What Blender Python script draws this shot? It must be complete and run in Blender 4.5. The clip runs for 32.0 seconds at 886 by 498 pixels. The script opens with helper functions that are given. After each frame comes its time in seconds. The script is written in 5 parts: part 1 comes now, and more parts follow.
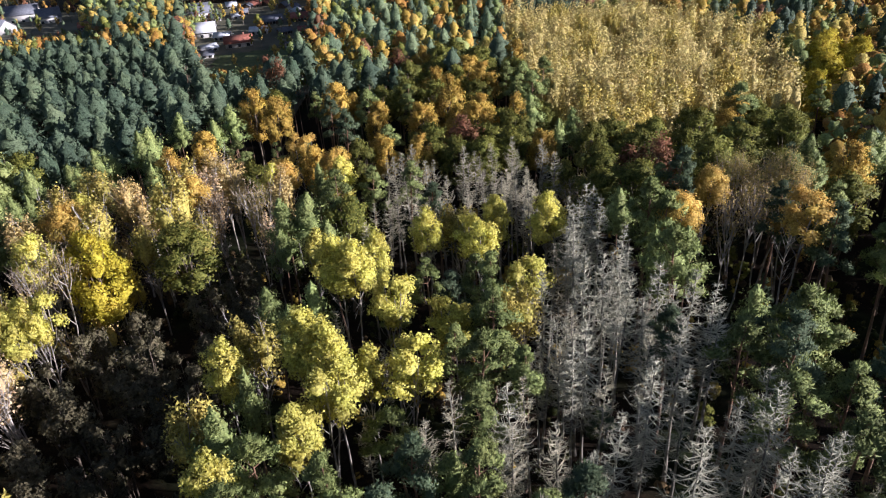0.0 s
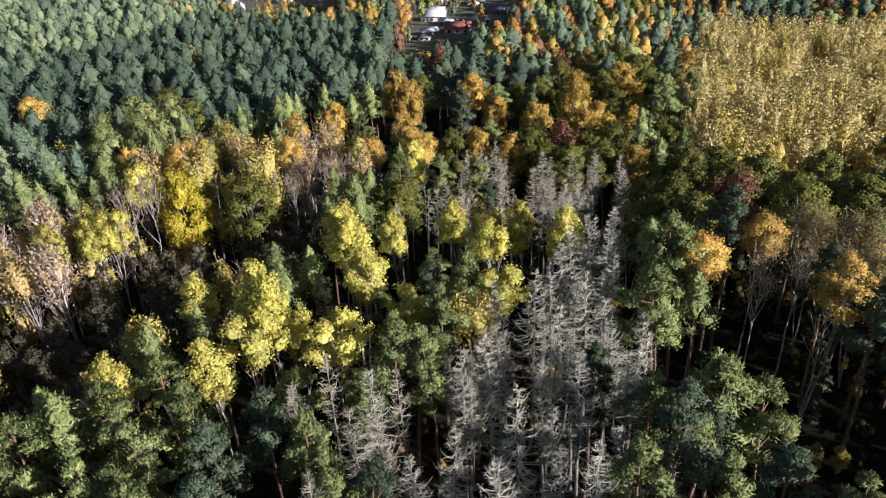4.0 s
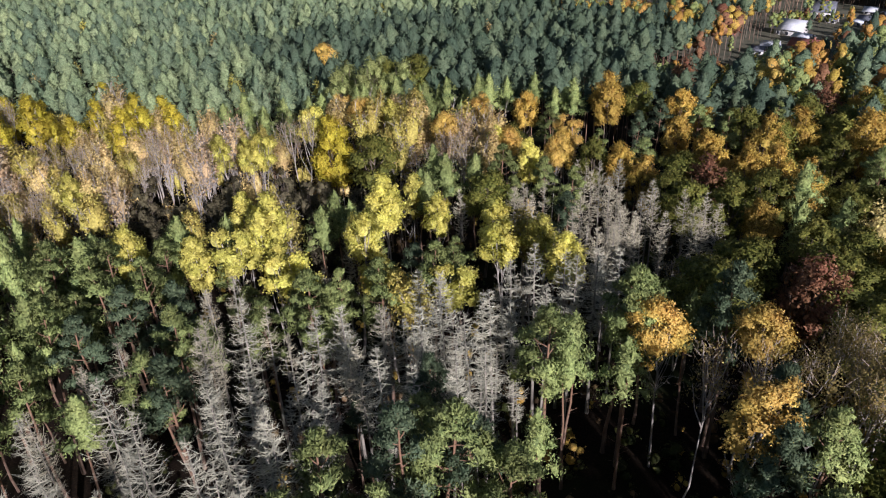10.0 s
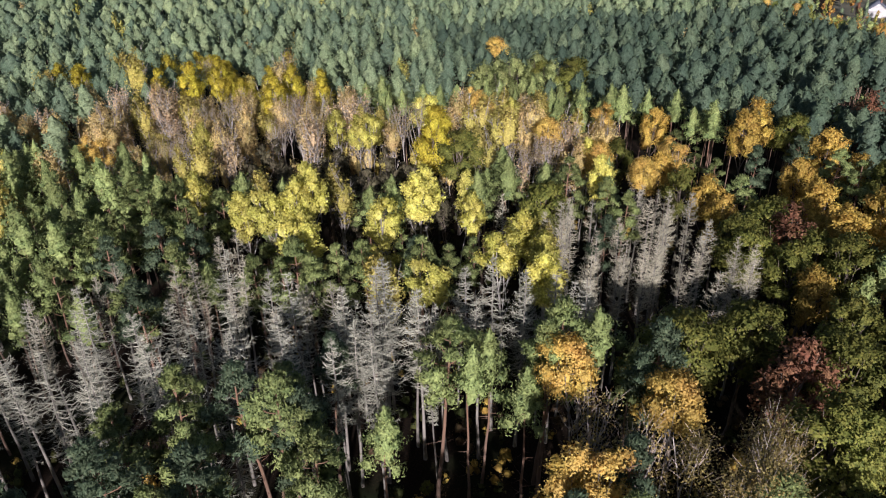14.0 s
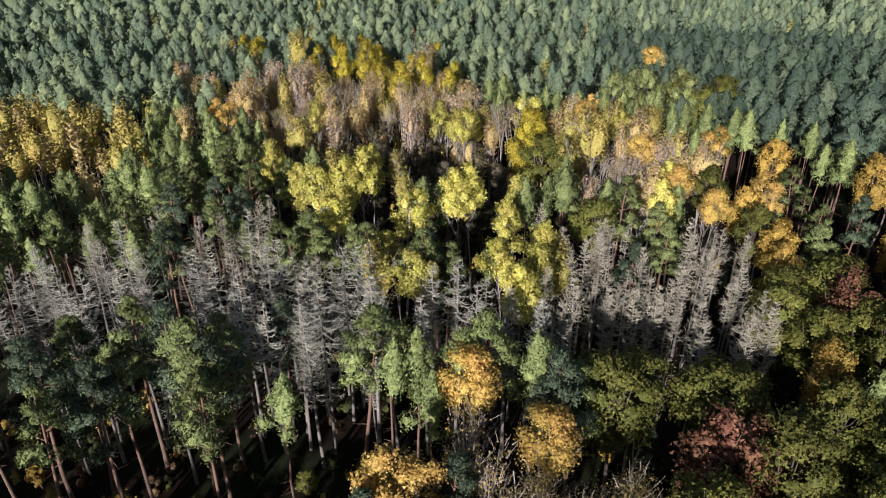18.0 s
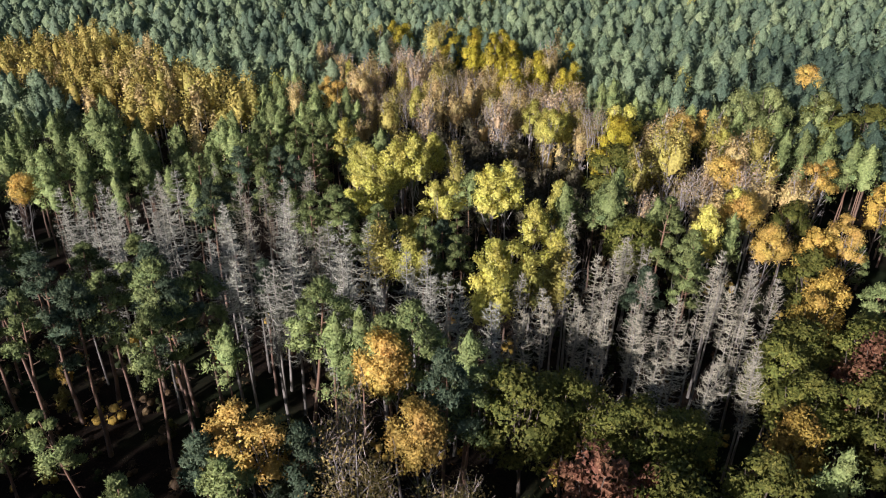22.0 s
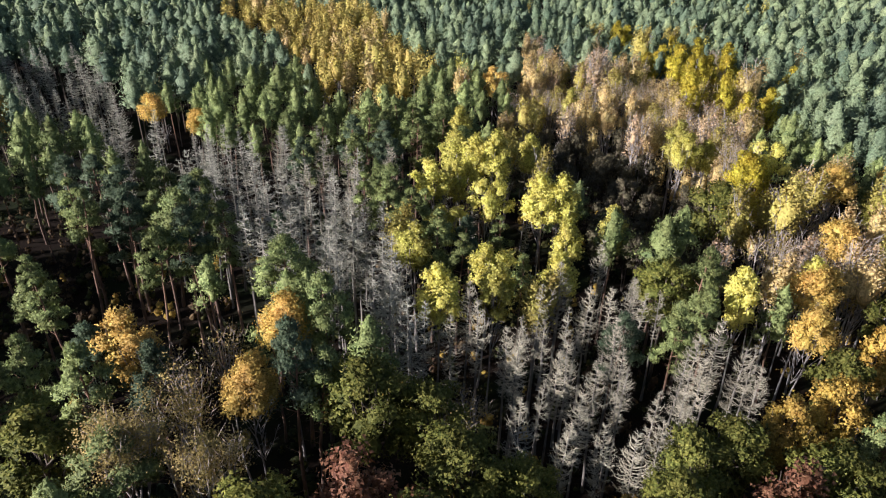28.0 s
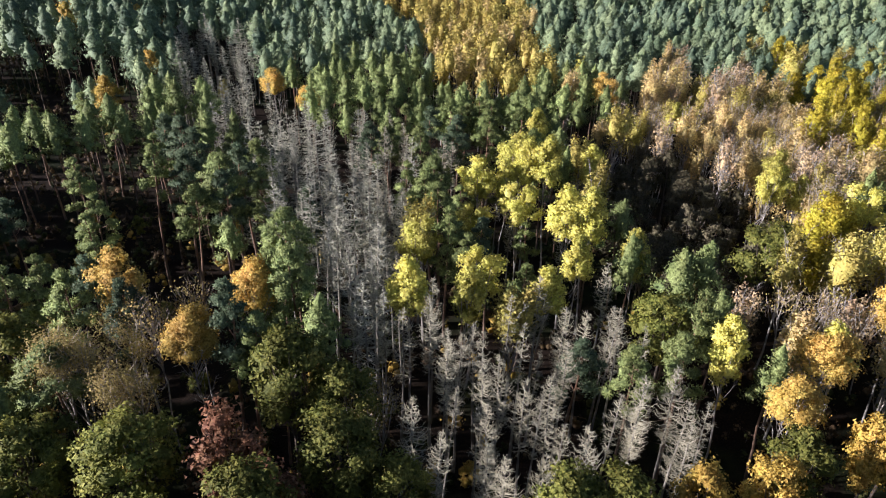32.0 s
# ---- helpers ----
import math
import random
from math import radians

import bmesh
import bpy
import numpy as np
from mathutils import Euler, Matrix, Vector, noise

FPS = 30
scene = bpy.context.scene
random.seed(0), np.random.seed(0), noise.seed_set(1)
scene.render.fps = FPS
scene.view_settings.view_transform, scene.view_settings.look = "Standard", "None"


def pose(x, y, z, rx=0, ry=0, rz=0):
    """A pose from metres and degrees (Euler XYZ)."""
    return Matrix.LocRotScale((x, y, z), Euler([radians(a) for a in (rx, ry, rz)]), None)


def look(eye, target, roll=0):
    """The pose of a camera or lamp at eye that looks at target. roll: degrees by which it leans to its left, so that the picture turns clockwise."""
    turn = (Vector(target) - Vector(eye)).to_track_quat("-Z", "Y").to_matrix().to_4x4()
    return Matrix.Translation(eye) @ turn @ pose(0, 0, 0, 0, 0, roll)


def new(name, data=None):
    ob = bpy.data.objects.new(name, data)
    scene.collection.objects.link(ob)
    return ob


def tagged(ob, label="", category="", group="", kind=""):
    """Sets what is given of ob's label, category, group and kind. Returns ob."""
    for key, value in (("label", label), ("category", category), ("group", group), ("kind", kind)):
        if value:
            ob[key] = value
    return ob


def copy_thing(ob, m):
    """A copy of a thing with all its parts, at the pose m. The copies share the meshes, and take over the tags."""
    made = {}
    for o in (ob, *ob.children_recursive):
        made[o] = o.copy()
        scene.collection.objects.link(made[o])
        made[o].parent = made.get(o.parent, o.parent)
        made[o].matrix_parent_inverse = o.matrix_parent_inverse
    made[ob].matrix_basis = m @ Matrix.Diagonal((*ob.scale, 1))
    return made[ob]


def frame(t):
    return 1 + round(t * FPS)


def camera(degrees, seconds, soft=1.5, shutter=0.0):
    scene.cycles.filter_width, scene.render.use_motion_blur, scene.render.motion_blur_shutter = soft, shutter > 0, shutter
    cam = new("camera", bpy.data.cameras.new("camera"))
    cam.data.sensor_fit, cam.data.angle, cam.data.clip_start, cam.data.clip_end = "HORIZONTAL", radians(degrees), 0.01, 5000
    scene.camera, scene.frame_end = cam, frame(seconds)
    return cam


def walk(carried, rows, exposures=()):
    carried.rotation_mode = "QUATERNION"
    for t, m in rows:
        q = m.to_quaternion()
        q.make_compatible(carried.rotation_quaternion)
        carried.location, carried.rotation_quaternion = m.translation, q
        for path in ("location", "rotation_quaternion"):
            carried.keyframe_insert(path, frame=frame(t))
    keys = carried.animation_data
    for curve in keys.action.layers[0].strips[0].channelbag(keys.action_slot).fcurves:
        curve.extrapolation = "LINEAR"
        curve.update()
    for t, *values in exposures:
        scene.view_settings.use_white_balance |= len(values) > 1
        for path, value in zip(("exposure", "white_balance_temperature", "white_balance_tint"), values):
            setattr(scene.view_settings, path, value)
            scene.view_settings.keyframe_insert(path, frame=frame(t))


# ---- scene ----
cam = camera(65.1, 32.0, 1.1)
METRES, EYE, TILT, LEAN, TURN = 212.0, 60.0, 0.0, 0.0, 2.4
ROWS = [
    (0.0, 0.0, 0.0, 0.0, -1.9, -29.79, 3.32),
    (0.5, 0.0174, -0.0009, -0.0001, 0.92, -29.68, 3.33),
    (1.0, 0.0353, -0.0011, -0.001, 3.94, -29.52, 3.29),
    (1.5, 0.0527, -0.0004, -0.0017, 6.8, -29.42, 3.3),
    (2.0, 0.0707, 0.0013, -0.0021, 9.8, -29.31, 3.22),
    (2.5, 0.0877, 0.0038, -0.0021, 12.7, -29.22, 3.18),
    (3.0, 0.1052, 0.0072, -0.003, 15.7, -29.11, 3.11),
    (3.5, 0.1213, 0.0113, -0.0039, 18.51, -29.03, 2.94),
    (4.0, 0.1387, 0.0166, -0.0048, 21.5, -28.92, 2.91),
    (4.5, 0.1545, 0.0227, -0.0051, 24.42, -28.85, 2.76),
    (6.5, 0.2182, 0.0564, -0.0084, 36.4, -28.52, 2.5),
    (7.0, 0.2332, 0.0667, -0.0092, 39.42, -28.45, 2.43),
    (7.5, 0.2468, 0.0772, -0.0095, 42.27, -28.41, 2.31),
    (8.0, 0.2609, 0.089, -0.0093, 45.27, -28.36, 2.27),
    (8.5, 0.2734, 0.1007, -0.0089, 48.1, -28.32, 2.13),
    (9.0, 0.2856, 0.1132, -0.0089, 50.97, -28.28, 1.99),
    (9.5, 0.2968, 0.1261, -0.0098, 53.73, -28.22, 1.9),
    (10.0, 0.3077, 0.1404, -0.0103, 56.65, -28.16, 1.77),
    (10.5, 0.3178, 0.1546, -0.0094, 59.51, -28.2, 1.68),
    (11.0, 0.3273, 0.1697, -0.0085, 62.44, -28.22, 1.53),
    (11.5, 0.3356, 0.1847, -0.008, 65.21, -28.23, 1.4),
    (12.0, 0.3434, 0.2008, -0.0079, 68.13, -28.24, 1.3),
    (12.5, 0.3502, 0.2168, -0.0075, 70.98, -28.23, 1.22),
    (13.0, 0.3566, 0.2341, -0.0074, 74.0, -28.19, 1.15),
    (13.5, 0.3616, 0.2505, -0.0075, 76.81, -28.18, 1.0),
    (14.0, 0.366, 0.2685, -0.0077, 79.81, -28.14, 0.94),
    (14.5, 0.3692, 0.2853, -0.0079, 82.71, -28.11, 0.79),
    (15.0, 0.3715, 0.3031, -0.0084, 85.74, -28.08, 0.71),
    (15.5, 0.3732, 0.3202, -0.0082, 88.65, -28.09, 0.55),
    (17.5, 0.3719, 0.375, -0.0075, 97.77, -28.18, 0.2),
    (18.0, 0.3703, 0.3883, -0.007, 99.99, -28.2, 0.11),
    (18.5, 0.368, 0.4024, -0.0067, 102.36, -28.23, 0.04),
    (19.0, 0.3656, 0.4155, -0.0066, 104.61, -28.25, -0.03),
    (19.5, 0.3625, 0.4285, -0.0066, 106.82, -28.27, -0.12),
    (20.0, 0.3587, 0.4421, -0.0073, 109.17, -28.24, -0.23),
    (20.5, 0.3544, 0.4548, -0.0075, 111.39, -28.28, -0.3),
    (21.0, 0.3495, 0.4681, -0.0081, 113.73, -28.31, -0.4),
    (21.5, 0.3443, 0.4804, -0.0081, 115.95, -28.37, -0.42),
    (22.0, 0.3387, 0.4922, -0.0083, 118.12, -28.46, -0.53),
    (22.5, 0.3322, 0.5046, -0.0087, 120.44, -28.51, -0.6),
    (23.0, 0.3255, 0.5161, -0.0084, 122.64, -28.63, -0.69),
    (23.5, 0.3179, 0.5281, -0.008, 125.0, -28.72, -0.73),
    (24.0, 0.3103, 0.5391, -0.0081, 127.19, -28.79, -0.78),
    (24.5, 0.3023, 0.5498, -0.0075, 129.43, -28.88, -0.84),
    (25.0, 0.2933, 0.5608, -0.0067, 131.79, -28.98, -0.9),
    (25.5, 0.2843, 0.5709, -0.0058, 134.04, -29.09, -0.94),
    (27.5, 0.2432, 0.609, -0.0029, 143.45, -29.37, -1.1),
    (28.0, 0.2326, 0.6169, -0.0029, 145.67, -29.47, -1.18),
    (28.5, 0.2211, 0.625, -0.0027, 148.04, -29.56, -1.23),
    (29.0, 0.2097, 0.6322, -0.0021, 150.3, -29.66, -1.27),
    (29.5, 0.1981, 0.6391, -0.0009, 152.54, -29.78, -1.27),
    (30.0, 0.1855, 0.6456, -0.0003, 154.87, -29.89, -1.3),
    (30.5, 0.1734, 0.6513, 0.0003, 157.08, -29.99, -1.33),
    (31.0, 0.1602, 0.6568, 0.0006, 159.45, -30.08, -1.33),
    (31.5, 0.1475, 0.6615, 0.0011, 161.69, -30.16, -1.33),
    (32.0, 0.1349, 0.6657, 0.0013, 163.9, -30.23, -1.33),
]
walk(cam, [(t, pose(0, 0, EYE, TILT, LEAN, TURN) @ pose(METRES * x, METRES * y, METRES * z, 90 + pitch, roll, yaw)) for t, x, y, z, yaw, pitch, roll in ROWS],
     [(t, e, 6000, 23) for t, e in ((0.0, 1.22), (4.0, 1.04), (9.0, 0.74), (14.0, 0.67), (19.0, 0.7), (25.0, 0.92), (28.0, 1.14), (32.0, 1.37))])
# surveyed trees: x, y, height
GREY_SPRUCES = []
GREY_SPRUCES += [
    (14.3, 61.0, 24.2), (43.3, -27.4, 21.4), (22.5, 60.4, 22.5), (18.3, 46.3, 21.2), (11.0, 41.4, 20.8), (30.1, -38.0, 20.6),
    (17.6, 67.5, 21.7), (23.0, 35.0, 23.5), (20.8, 40.3, 22.8), (20.4, 29.5, 22.4), (24.0, 44.3, 23.1), (25.9, 37.5, 22.3),
    (14.8, 64.5, 22.4), (17.0, 65.1, 22.8), (13.2, 73.4, 23.7), (13.3, 81.2, 20.5), (11.8, 61.4, 23.6), (16.3, 75.6, 23.3),
    (17.0, 63.6, 23.8), (19.6, 51.9, 23.0), (25.1, 35.3, 23.1), (20.3, 57.9, 21.7), (17.7, 71.1, 22.3), (24.1, 37.3, 24.4),
    (23.1, 53.7, 23.4), (16.3, 79.3, 23.2), (20.2, 60.8, 23.1), (12.8, 70.6, 22.5), (23.1, 51.8, 15.5), (14.6, 58.0, 23.5),
]
GREY_SPRUCES += [
    (17.8, 56.5, 21.3), (7.2, 56.8, 19.0), (8.0, 62.3, 21.8), (8.1, 23.4, 19.6), (20.2, 22.8, 20.5), (10.0, 38.7, 19.6),
    (13.8, 59.6, 23.8), (27.5, 47.6, 19.7), (18.3, 69.5, 22.8), (13.5, 21.7, 19.5), (14.4, 44.1, 18.0), (8.8, 30.0, 22.1),
    (3.3, 43.7, 22.0), (9.1, 49.3, 22.2), (10.9, 52.6, 22.5), (32.2, 21.5, 22.0), (27.2, 22.4, 22.1), (16.9, 26.2, 22.2),
    (22.8, 27.6, 22.4), (14.7, 31.2, 22.4), (16.9, 38.2, 22.9), (23.1, 41.5, 24.5), (15.2, 46.6, 22.4), (23.8, 56.8, 23.1),
    (13.4, 76.7, 22.4), (15.2, 83.4, 21.9),
]
TAN_SPRUCES = []
TAN_SPRUCES += [
    (-7.7, 99.7, 19.4), (8.3, 53.0, 19.7), (-11.5, 88.1, 18.5), (7.7, 106.8, 19.6), (6.3, 94.2, 19.3), (-5.7, 86.5, 18.4),
    (-5.9, 101.8, 18.3), (-7.7, 91.4, 19.4), (0.5, 97.6, 19.4), (-3.8, 100.4, 18.8), (2.6, 97.1, 18.3), (5.4, 106.3, 18.9),
    (0.8, 90.0, 19.2), (-11.4, 99.6, 19.9), (-0.4, 104.7, 19.4), (0.9, 29.0, 18.7), (4.2, 87.0, 18.7), (7.4, 90.2, 19.6),
    (7.9, 88.9, 19.6), (-1.7, 88.0, 15.0), (-7.0, 88.5, 18.8), (-9.3, 88.3, 19.3), (10.4, 96.3, 18.7), (10.9, 56.2, 20.7),
    (7.2, 99.4, 18.5), (5.3, 45.9, 20.9), (7.8, 24.9, 20.1), (2.3, 103.0, 18.9), (-8.3, 106.0, 19.4), (4.4, 94.6, 19.4),
]
TAN_SPRUCES += [
    (-9.0, 103.6, 19.1), (16.4, 51.6, 21.4), (0.7, 85.2, 19.4), (-14.2, 89.5, 17.1), (-2.4, 93.8, 19.3), (8.3, 103.7, 18.4),
    (3.0, 40.3, 21.1), (-4.3, 42.2, 20.0), (-12.9, 102.9, 18.3), (4.5, 31.6, 22.0), (6.4, 39.1, 22.0), (-1.6, 43.7, 21.9),
    (10.6, 46.5, 21.8), (8.1, 82.0, 21.3), (-3.2, 84.3, 20.6), (12.1, 84.5, 19.4), (9.2, 86.0, 20.9), (4.6, 91.5, 20.3),
    (9.5, 92.2, 20.2), (3.4, 100.4, 19.4), (14.2, 98.7, 20.1), (12.9, 102.6, 20.4),
]
PINES = []
PINES += [
    (35.7, 33.2, 24.2), (44.0, 77.4, 23.8), (35.1, 55.4, 21.9), (28.5, 50.4, 25.1), (30.0, 39.1, 23.0), (39.8, 79.4, 23.3),
    (-10.1, 28.2, 21.8), (34.5, 38.4, 24.3), (-3.8, 30.4, 22.1), (-8.4, 96.0, 21.0), (50.2, 43.9, 22.9), (-14.4, 95.8, 20.9),
    (24.6, 76.1, 23.8), (4.8, 36.0, 20.8), (-18.3, 90.3, 22.6), (45.7, 58.4, 20.5), (36.3, 46.0, 23.5), (12.6, 51.2, 12.7),
    (-14.2, 28.1, 22.5), (27.1, 50.0, 25.2), (0.7, 24.3, 20.9), (22.3, 76.3, 24.5), (27.6, 86.6, 22.9), (4.9, 51.6, 21.3),
    (31.8, 45.5, 22.5), (47.5, 49.5, 20.0), (41.0, 44.8, 24.1), (24.5, 65.6, 23.6), (43.8, 71.8, 23.1), (30.5, 53.4, 23.5),
]
PINES += [
    (-0.0, 50.8, 22.0), (-8.0, 30.6, 21.9), (-13.3, 33.0, 23.7), (-6.2, 25.6, 22.0), (19.4, 55.5, 21.1), (28.9, 85.3, 25.9),
    (-11.3, 37.1, 22.7), (-4.7, 38.3, 22.1), (24.8, 52.1, 22.5), (0.1, 37.4, 22.4), (-20.6, 26.8, 22.4), (-17.0, 34.2, 22.3),
    (-17.2, 40.3, 20.7), (-14.6, 116.2, 19.6), (-22.5, 123.2, 21.1), (8.3, 35.5, 22.1), (-8.4, 35.7, 22.1), (-0.1, 47.1, 19.9),
    (1.5, 53.3, 20.9), (-2.4, 56.3, 19.6), (2.1, 60.3, 22.1), (2.5, 65.9, 22.1), (-3.0, 67.5, 19.7), (0.9, 69.7, 19.8),
    (-4.0, 92.3, 19.1), (26.3, 43.4, 23.5), (39.9, 36.1, 22.6), (49.8, 70.8, 22.6), (43.0, 87.9, 22.5),
]
BIG_YELLOWS = []
BIG_YELLOWS += [
    (-47.5, 74.7, 23.2),
]
YELLOW_BIRCHES = []
YELLOW_BIRCHES += [
    (-89.9, 32.6, 22.6), (-71.0, 42.9, 24.2), (-50.6, 60.7, 20.2), (-51.7, 58.1, 21.2), (-48.3, 61.5, 21.3), (-52.4, 62.7, 19.2), (-76.5, 48.3, 24.6), (-15.7, 70.0, 22.9), (-4.0, 81.2, 20.0),
    (10.0, 79.1, 22.1), (-8.9, 61.4, 22.0), (-90.4, 22.7, 23.5), (-10.0, 51.0, 20.9), (4.8, 82.5, 21.8), (-16.1, 44.3, 21.6),
    (-20.6, 36.4, 22.5), (-19.9, 96.1, 22.4), (-13.3, 52.6, 23.4), (-16.6, 53.6, 24.0), (-6.9, 52.6, 21.0), (-14.3, 48.2, 22.5),
    (-75.5, 52.7, 21.9), (-13.7, 67.7, 23.0), (-19.9, 74.9, 21.1), (2.4, 76.9, 20.9), (-11.1, 76.0, 20.2), (-31.2, 98.3, 20.6),
    (-86.5, 30.1, 24.8), (-102.3, -8.9, 21.5), (-96.3, -4.0, 21.5), (-101.3, -3.5, 21.5), (-103.7, 10.0, 21.4), (-93.8, 14.9, 21.2),
]
YELLOW_BIRCHES += [
    (-106.6, 15.3, 21.4), (-110.7, 21.6, 21.5), (-103.5, 26.1, 21.4), (-100.7, 30.6, 21.4), (-89.9, 40.9, 21.5), (-102.3, 43.9, 21.5),
    (-84.9, 17.3, 21.0), (-80.6, 37.2, 21.4), (-83.7, 52.6, 21.6), (-55.5, 74.0, 22.7), (-23.9, 51.6, 21.7), (-1.4, 63.0, 18.9),
    (5.8, 67.4, 20.3),
]
ORANGE_BIRCHES = []
ORANGE_BIRCHES += [
    (26.6, 79.1, 22.9), (21.7, -3.8, 20.2), (16.6, 2.5, 18.6), (39.4, 74.9, 23.5), (32.2, 85.1, 22.7), (-70.2, 86.1, 19.4),
    (-27.5, 98.9, 20.8), (-110.8, 99.5, 21.6), (-43.7, 16.1, 21.7), (-55.0, 82.6, 22.3), (-42.3, 94.6, 21.3), (-47.6, 107.5, 20.3),
    (-20.6, 103.2, 20.5), (-27.8, 112.7, 20.3),
]
PALE_BIRCHES = []
PALE_BIRCHES += [
    (34.1, -23.9, 12.6), (-22.7, 57.1, 21.4), (-90.3, 12.2, 25.1), (-95.8, -9.9, 21.4),
    (-41.1, 85.4, 23.9), (-118.9, 4.5, 21.5), (-111.3, 2.2, 21.5), (-64.3, 19.6, 21.4),
    (-66.8, 27.6, 21.4), (-37.5, 33.7, 21.7), (-50.6, 83.7, 22.4), (-59.8, 88.9, 21.8), (-57.2, 96.4, 21.6), (-43.9, 99.2, 21.3),
    (-24.9, 45.0, 20.7), (-36.5, 82.1, 21.5), (5.6, 62.4, 20.5),
    (-0.4, 83.5, 19.7),
]
TAN_BIRCHES = []
TAN_BIRCHES += [
    (-86.7, 45.2, 25.0), (-37.2, 100.1, 20.7), (-39.6, 97.3, 21.0), (-64.2, 23.3, 24.2), (-50.1, 36.5, 21.2), (-62.5, 95.5, 20.1),
    (-44.2, 38.1, 20.3), (-27.9, 95.2, 21.1), (-60.9, 13.3, 23.0), (-69.0, 23.5, 22.4), (-57.1, 59.1, 22.6), (-47.7, 52.4, 22.0),
    (-53.3, 51.6, 20.4), (-47.1, 91.8, 20.7), (-83.3, 3.2, 21.4), (-77.4, 10.6, 21.3), (-76.3, 18.8, 21.2), (-81.5, 20.0, 21.0),
    (-71.4, 37.9, 21.4), (-68.9, 58.7, 21.6), (-55.7, 14.5, 21.6), (-60.1, 39.1, 21.1), (-58.8, 52.1, 21.3), (-61.1, 62.0, 21.7),
    (-60.1, 82.1, 22.1), (-51.3, 93.7, 21.6), (-39.9, 105.2, 21.1), (-37.4, 11.1, 21.7),
]
BARE_BIRCHES = []
BARE_BIRCHES += [
    (44.3, 85.0, 22.8), (39.0, 89.3, 21.6), (32.2, 77.6, 21.7), (16.5, 93.7, 17.8), (41.6, 86.5, 21.9), (-46.0, 88.8, 16.6),
    (-99.5, 24.8, 21.3), (-73.2, 12.2, 21.4), (-62.2, 46.5, 21.2), (-51.3, 70.1, 22.9), (-31.2, 91.6, 21.0), (36.4, 81.8, 21.7),
]
GOLDEN_OAKS = []
GOLDEN_OAKS += [
    (-13.5, 111.9, 20.2), (53.6, -1.1, 18.0), (-8.3, 110.8, 19.8), (-47.2, 116.4, 20.6), (-3.4, 132.1, 23.5), (-26.1, 109.5, 19.8),
    (12.9, 112.1, 19.8), (-36.4, 130.1, 22.6), (-2.0, 127.9, 18.4), (-1.6, 124.0, 18.1), (-41.8, 133.8, 22.3), (-17.4, 126.6, 21.3),
    (-26.8, 137.8, 22.0), (9.8, 125.3, 21.3), (-4.5, 144.1, 21.7), (4.5, 149.4, 21.6),
    (48.0, -22.8, 20.1), (55.3, -11.4, 18.1), (54.1, 90.3, 22.4),
]
GREEN_OAKS = []
GREEN_OAKS += [
    (15.1, 102.8, 17.6), (9.4, 118.7, 21.0), (-1.0, 109.4, 19.9), (45.0, 94.8, 20.9), (23.6, 90.7, 22.9), (-33.5, 105.0, 19.2), (18.6, 92.5, 20.3),
    (-84.7, 104.3, 21.6), (-75.2, 108.1, 21.6), (-86.3, 112.2, 21.6), (-37.5, 77.5, 21.7), (-17.8, 87.4, 19.8), (-18.2, 110.1, 20.5),
    (2.7, 108.4, 20.0), (8.8, 111.3, 20.5), (36.9, 96.9, 22.4), (19.4, 99.4, 21.1), (28.7, 104.9, 21.8), (20.4, 109.3, 21.2),
    (48.7, 82.6, 22.6),
]
BROWN_OAKS = []
BROWN_OAKS += [
    (26.1, 101.7, 19.1), (0.4, 115.9, 20.6), (-42.3, 156.9, 22.3), (29.2, 98.7, 22.2),
]
LARCHES = []
LARCHES += [
    (-21.7, 0.1, 24.2), (-27.3, -8.1, 25.2), (-14.9, -1.8, 25.0), (-25.4, 7.3, 24.3), (-24.9, 0.4, 24.5), (-41.0, -34.3, 23.2),
    (-14.2, -5.2, 21.5), (-17.9, -3.3, 21.5), (-28.1, 2.5, 21.5), (-32.3, 4.2, 21.5), (-52.5, -52.3, 21.5), (-37.5, -33.3, 21.5),
    (-38.6, -29.9, 21.5), (-32.6, -20.7, 21.5), (-24.3, -22.0, 21.5), (-40.5, -23.8, 21.5), (-38.9, -14.0, 21.5), (-38.5, -8.3, 21.5),
    (-14.4, -77.8, 21.5), (-22.0, -81.5, 21.5), (-24.3, -69.2, 21.5), (-33.5, -71.6, 21.5), (-33.5, -56.2, 21.5), (-41.0, -54.6, 21.5),
    (-23.2, -42.8, 21.5), (-25.2, -32.9, 21.5), (-33.3, -33.8, 21.5), (-34.0, -25.1, 21.5), (-49.7, -57.5, 21.5),
]
PALE_GREENS = []
PALE_GREENS += [
    (-74.7, 96.2, 25.3), (-79.1, 89.7, 23.0), (-83.5, 94.1, 23.0), (-86.3, 104.6, 23.0), (-77.1, 104.3, 23.0), (-72.4, 93.1, 23.0),
]

# ---- light ----
SUN_ELEVATION, SUN_AZIMUTH = 20.3, -8.0  # degrees; azimuth counted from +x towards +y
sky = bpy.data.worlds.new("sky")
sky.use_nodes = True
scene.world = sky
sky_tex = sky.node_tree.nodes.new("ShaderNodeTexSky")
sky_tex.sky_type, sky_tex.sun_disc = "NISHITA", False
sky_tex.sun_elevation, sky_tex.sun_rotation = radians(SUN_ELEVATION), radians(90 - SUN_AZIMUTH)
sky.node_tree.links.new(sky_tex.outputs[0], sky.node_tree.nodes["Background"].inputs[0])
sky.node_tree.nodes["Background"].inputs[1].default_value = 0.038
sun = new("sun", bpy.data.lights.new("sun", "SUN"))
